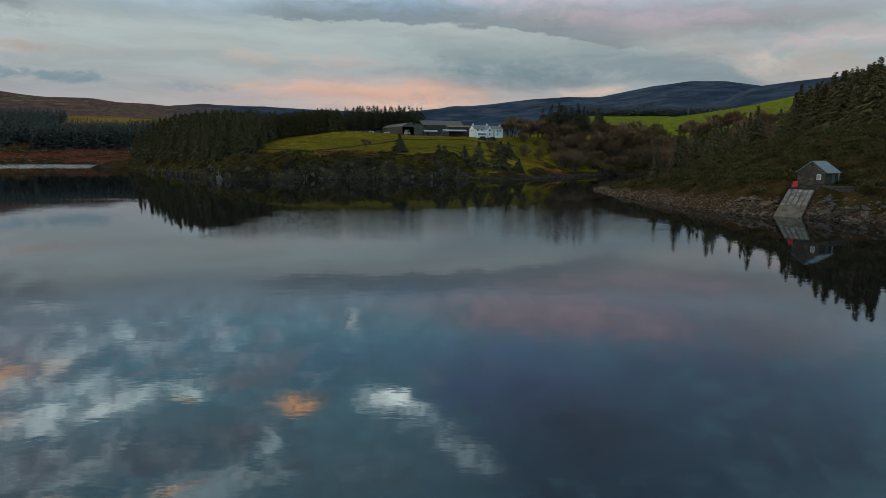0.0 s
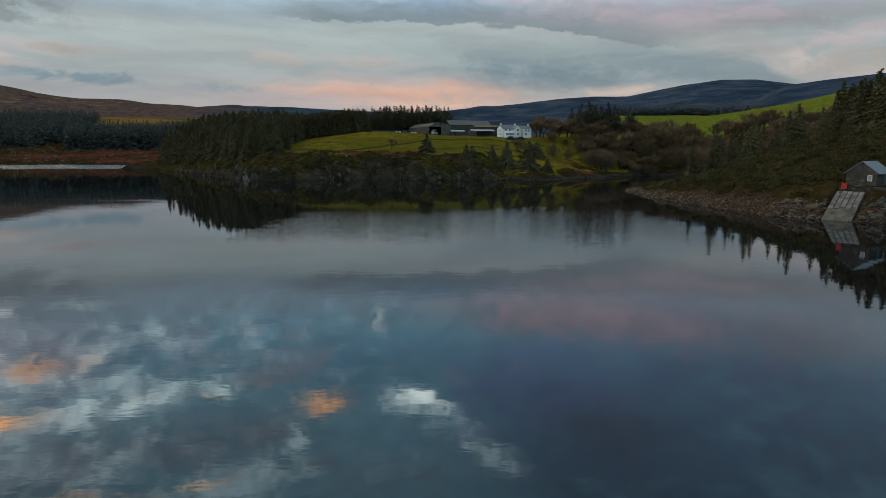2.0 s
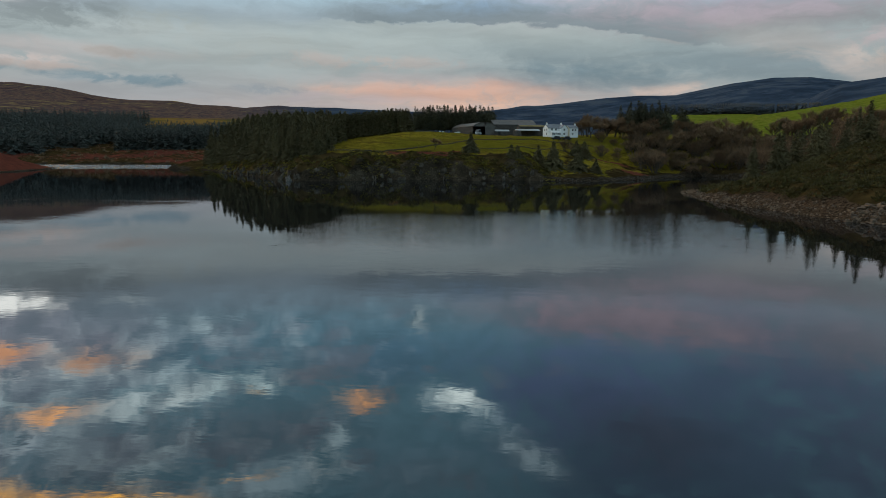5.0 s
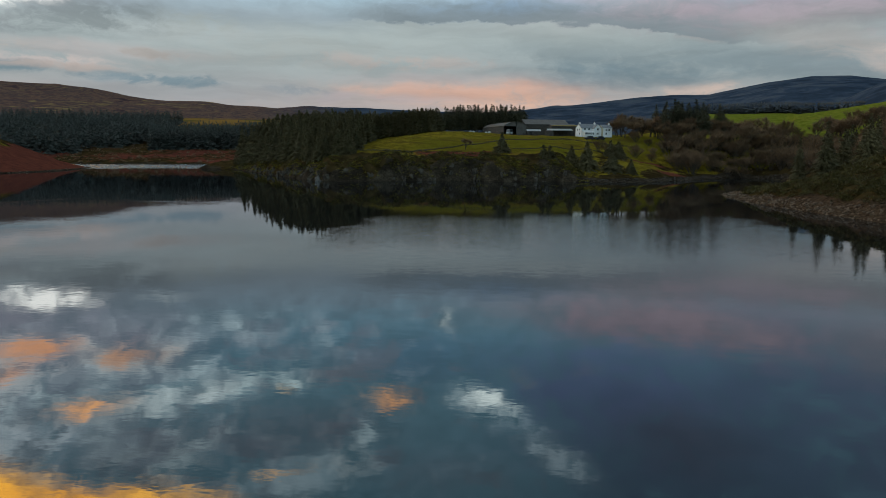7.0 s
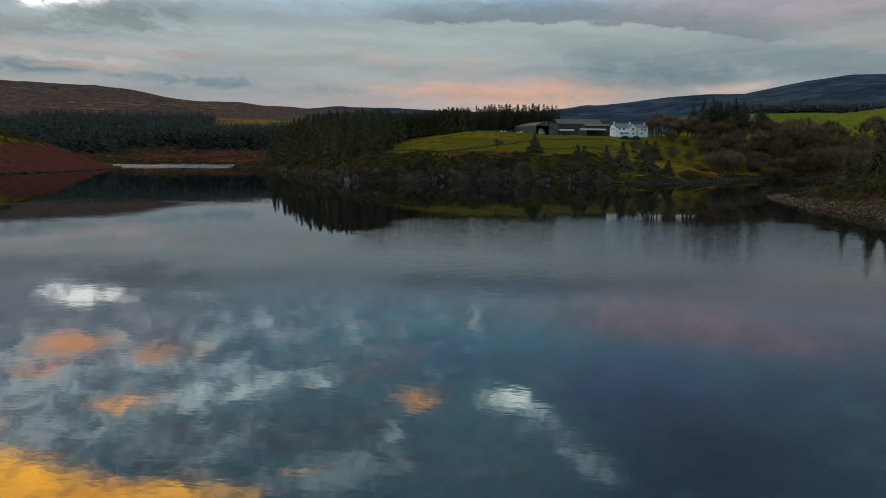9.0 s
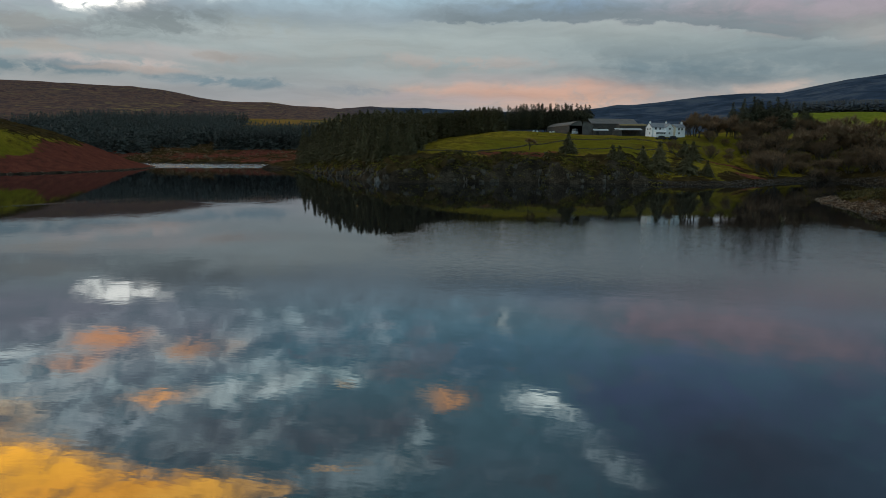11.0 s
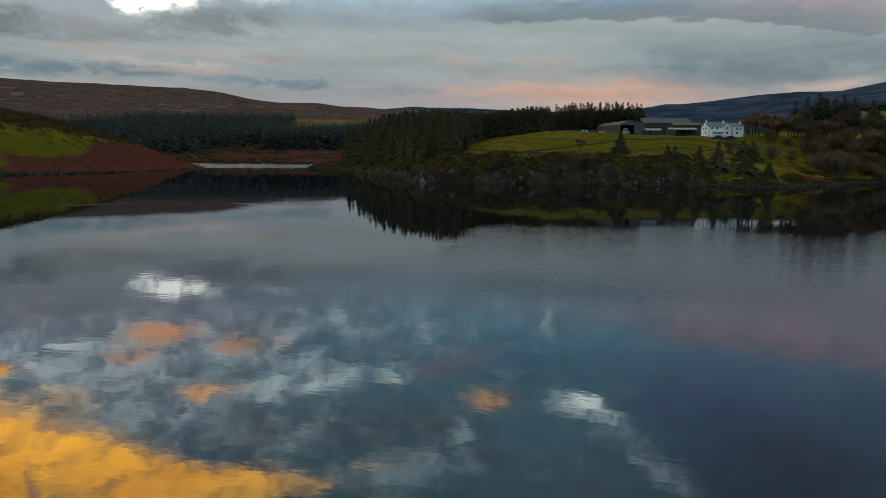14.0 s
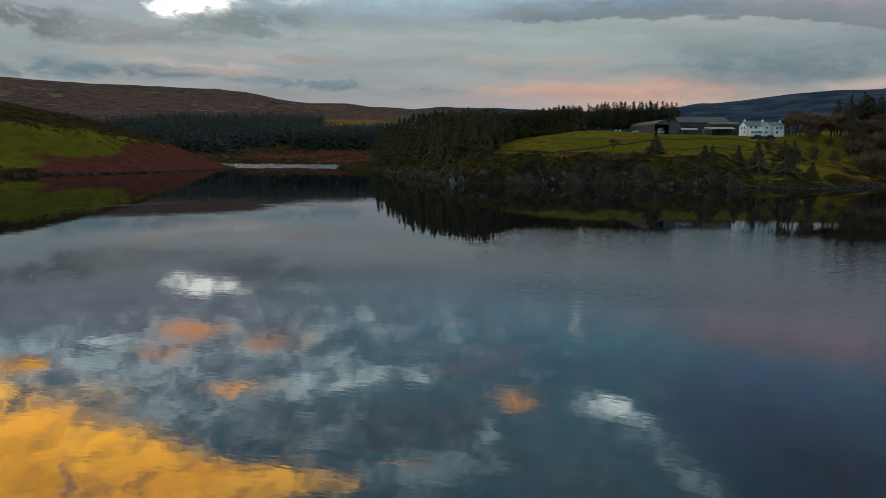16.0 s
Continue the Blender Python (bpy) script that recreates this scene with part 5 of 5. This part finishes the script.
def vehicle(name, x, y, turn, length, width, tall, paint, label, cab=(0.22, 0.86)):
    c = thing(name, pose(x, y, height(x, y), 0, 0, turn), label, "car")
    h1 = tall * 0.55
    part("body", prism([(0, 0.35), (length, 0.35), (length, h1), (length * 0.93, h1 + 0.03), (0.08, h1), (0, h1 - 0.15)], 0, width), paint, c)
    a, b = cab
    part("cabin", prism([(length * a, h1 + 0.02), (length * b, h1 + 0.02), (length * (b - 0.06), tall), (length * (a + 0.12), tall)], 0.1, width - 0.1), GLASS, c)
    part("roof", boxed(length * (a + 0.12), 0.08, tall, length * (b - 0.06), width - 0.08, tall + 0.06), paint, c)
    for wx in (length * 0.2, length * 0.8):
        for wy in (0.1, width - 0.1):
            b2 = bmesh.new()
            bmesh.ops.create_cone(b2, cap_ends=True, segments=16, radius1=0.34, radius2=0.34, depth=0.22, matrix=Matrix.Translation((wx, wy, 0.34)) @ Matrix.Rotation(pi / 2, 4, "X"))
            part("wheel", b2, RUBBER, c)
    return c


vehicle("parked_car", 15.8, 312.0, 8, 4.4, 1.8, 1.65, CARPAINT, "dark car parked on the yard before the farmhouse")
vehicle("parked_car", 20.6, 313.5, 8, 4.2, 1.75, 1.5, CARPAINT, "dark low car parked beside another at the farmhouse")
vehicle("horse_trailer", -17.5, 326.0, 70, 3.2, 1.9, 2.5, TIN_LIGHT, "pale trailer standing at the mouth of the barn", (0.02, 0.98))

b = bmesh.new()
bmesh.ops.create_cone(b, cap_ends=True, segments=20, radius1=0.6, radius2=0.6, depth=1.2, matrix=Matrix.Rotation(pi / 2, 4, "X"))
bmesh.ops.bevel(b, geom=b.edges[:], offset=0.08, segments=2, affect="EDGES")
bale = part("wrapped_bale", b, WRAP)
tagged(bale, "pale plastic-wrapped round bale at the edge of the wood", "bale", "wrapped bales")
first = True
for bx, by in ((-28.5, 345), (-26.9, 346), (-36.5, 346.5), (-38.2, 347), (-30.2, 346)):
    m = pose(bx, by, height(bx, by) + 0.55, 0, 0, rnd.uniform(0, 180))
    if first:
        bale.matrix_world, first = m, False
    else:
        copy_thing(bale, m)


# ------------------------------------------------------------------ boathouse and slipway
def boathouse():
    ox, oy, oz = 61.8, 116.1, 5.2
    h = thing("stone_hut", pose(ox, oy, oz, 0, 0, -57), "small dark stone boathouse with a blue-grey slate roof", "hut")
    w, d, eaves, ridge = 4.8, 4.2, 1.9, 3.6
    part("wall", prism([(0, -0.8), (w, -0.8), (w, eaves), (w / 2, ridge), (0, eaves)], 0, d), WALLSTONE, h)
    for sgn in (-1, 1):
        m, half, over = w / 2, w / 2, 0.35
        e = m + sgn * (half + over)
        drop = (ridge - eaves) / half * over
        part("roof_slope", prism([(e, eaves - drop + 0.03), (m, ridge + 0.03), (m, ridge + 0.16), (e, eaves - drop + 0.16)], -0.2, d + 0.2), SLATE, h, "blue-grey slate roof slope")
    win = part("window", boxed(3.35, -0.09, 0.55, 4.05, 0.02, 1.5), FRAME, h)
    part("pane", boxed(3.42, -0.11, 0.62, 3.98, -0.092, 1.43), TIN_LIGHT, win, "pale grey window pane")
    door = part("door", boxed(w - 0.02, 2.0, -0.05, w + 0.05, 2.9, 1.7), DOOR, h)
    part("door_handle", boxed(w + 0.05, 2.75, 0.85, w + 0.12, 2.82, 0.93), TIN, door)
    part("porch_post", boxed(w + 0.2, 3.7, -0.3, w + 0.32, 3.82, 1.75), TIN_LIGHT, h)
    part("lintel", boxed(w - 0.02, 1.85, 1.703, w + 0.08, 3.05, 1.85), CONCRETE, h)
    # stones proud of the gable, in courses
    rnd = random.Random(3)
    z = -0.5
    while z < ridge - 0.25:
        t = rnd.uniform(0.16, 0.28)
        lo = 0.0 if z < eaves else (z + t - eaves) / (ridge - eaves) * w / 2
        px = lo
        while px < w - lo - 0.2:
            ln = min(rnd.uniform(0.3, 0.75), w - lo - px)
            if ln > 0.12 and not (px + ln > 3.3 and px < 4.1 and z + t > 0.5 and z < 1.55):
                part("stone", boxed(px + 0.015, -rnd.uniform(0.02, 0.06), z + 0.012, px + ln - 0.015, 0.02, z + t - 0.012), ROCK if rnd.random() < 0.5 else WALLSTONE, h)
            px += ln
        z += t


boathouse()


def coursed_wall(name, ax, ay, bx, by, z0, z1, label):
    """A low stone wall of laid courses."""
    ln = math.hypot(bx - ax, by - ay)
    t = thing(name, pose(ax, ay, z0, 0, 0, math.degrees(math.atan2(by - ay, bx - ax))), label, "wall")
    part("core", boxed(0, 0.06, -0.6, ln, 0.44, z1 - z0 - 0.04), WALLSTONE, t)
    rnd = random.Random(int(ln * 10))
    z = -0.4
    while z < z1 - z0 - 0.1:
        h = rnd.uniform(0.16, 0.26)
        x = 0.0
        while x < ln - 0.1:
            w = min(rnd.uniform(0.3, 0.8), ln - x)
            part("stone", boxed(x + 0.012, -rnd.uniform(0, 0.05), z + 0.01, x + w - 0.012, 0.5, min(z + h, z1 - z0) - 0.01), ROCK if rnd.random() < 0.45 else WALLSTONE, t)
            x += w
        z += h


coursed_wall("quay_wall", 59.6, 113.9, 66.6, 107.6, 3.9, 4.95, "low dark stone quay wall below the boathouse")
coursed_wall("quay_wall", 67.0, 107.3, 76, 104.0, 4.3, 5.0, "low dark stone wall running on from the quay")


def slipway():
    s = thing("slipway", pose(0, 0, 0), "steep worn concrete slipway running down into the water", "slipway")
    tl, tr, bl, br = Vector((58.7, 112.8, 4.15)), Vector((61.8, 110.4, 4.15)), Vector((53.4, 107.2, -0.45)), Vector((56.6, 104.7, -0.45))
    rnd = random.Random(9)

    def slab(u0, u1, v0, v1, lift, mat, name, label=""):
        bm = bmesh.new()
        top = []
        n = ((tr - tl).cross(bl - tl)).normalized()
        n = n if n.z > 0 else -n
        for u, v in ((u0, v0), (u1, v0), (u1, v1), (u0, v1)):
            top.append(tl * (1 - u) * (1 - v) + tr * u * (1 - v) + bl * (1 - u) * v + br * u * v + n * lift)
        a = [bm.verts.new(p) for p in top]
        b = [bm.verts.new(p - n * 0.5 - Vector((0, 0, 0.3))) for p in top]
        bm.faces.new(a), bm.faces.new(b[::-1])
        for k in range(4):
            bm.faces.new((a[k], b[k], b[(k + 1) % 4], a[(k + 1) % 4]))
        part(name, bm, mat, s, label)
    slab(0, 1, 0, 1.0, 0.0, CONCRETE, "ramp")
    for k in range(5):
        cut = rnd.uniform(0.50, 0.62)
        slab(k * 0.2 + 0.028, k * 0.2 + 0.176, 0.01, cut, 0.10, PALE, "plank", "pale worn plank" if k == 0 else "")


PALE = material("bleached_planks", plain((0.045, 0.039, 0.034), (0.27, 0.245, 0.22), 1.1, 0.85, 0.4, 0.02))
slipway()

c = thing("lifebuoy_cabinet", pose(59.6, 113.3, 4.2, 0, 0, -38), "bright red lifebuoy cabinet on a post by the slipway", "cabinet")
part("post", boxed(0.33, 0.05, -0.4, 0.45, 0.15, 0.5), TIN, c)
part("case", boxed(0, -0.06, 0.25, 0.78, 0.24, 1.2, bevel=0.05), RED, c)
part("lid", boxed(-0.03, -0.1, 1.203, 0.81, 0.28, 1.27, bevel=0.02), RED, c)


# ------------------------------------------------------------------ wire fence beside the boathouse
def fence(points, label):
    f = thing("wire_fence", pose(0, 0, 0), label, "fence")
    tops = []
    for (ax, ay), (bx, by) in zip(points, points[1:]):
        n = max(1, int(math.hypot(bx - ax, by - ay) / 2.6))
        for k in range(n + 1):
            x, y = ax + (bx - ax) * k / n, ay + (by - ay) * k / n
            z = height(x, y)
            part("post", boxed(x - 0.06, y - 0.06, z - 0.4, x + 0.06, y + 0.06, z + 1.15, bevel=0.01), BOARD, f)
            tops.append(Vector((x, y, z)))
    for up in (0.45, 0.8, 1.1):
        v, q = [], []
        for a, b in zip(tops, tops[1:]):
            if (b - a).length > 0.2:
                tube(v, q, a + Vector((0, 0, up)), b + Vector((0, 0, up)), 0.012, 0.012, 4)
        part("wire", mesh_of("wire", v, q, TIN), TIN, f)


fence([(69.5, 109.5), (76, 107.5), (84, 106)], "weathered post and wire fence beside the boathouse")
fence([(-46, 322), (-30, 322), (-20, 319), (-8, 316)], "post and wire fence along the top of the pasture")
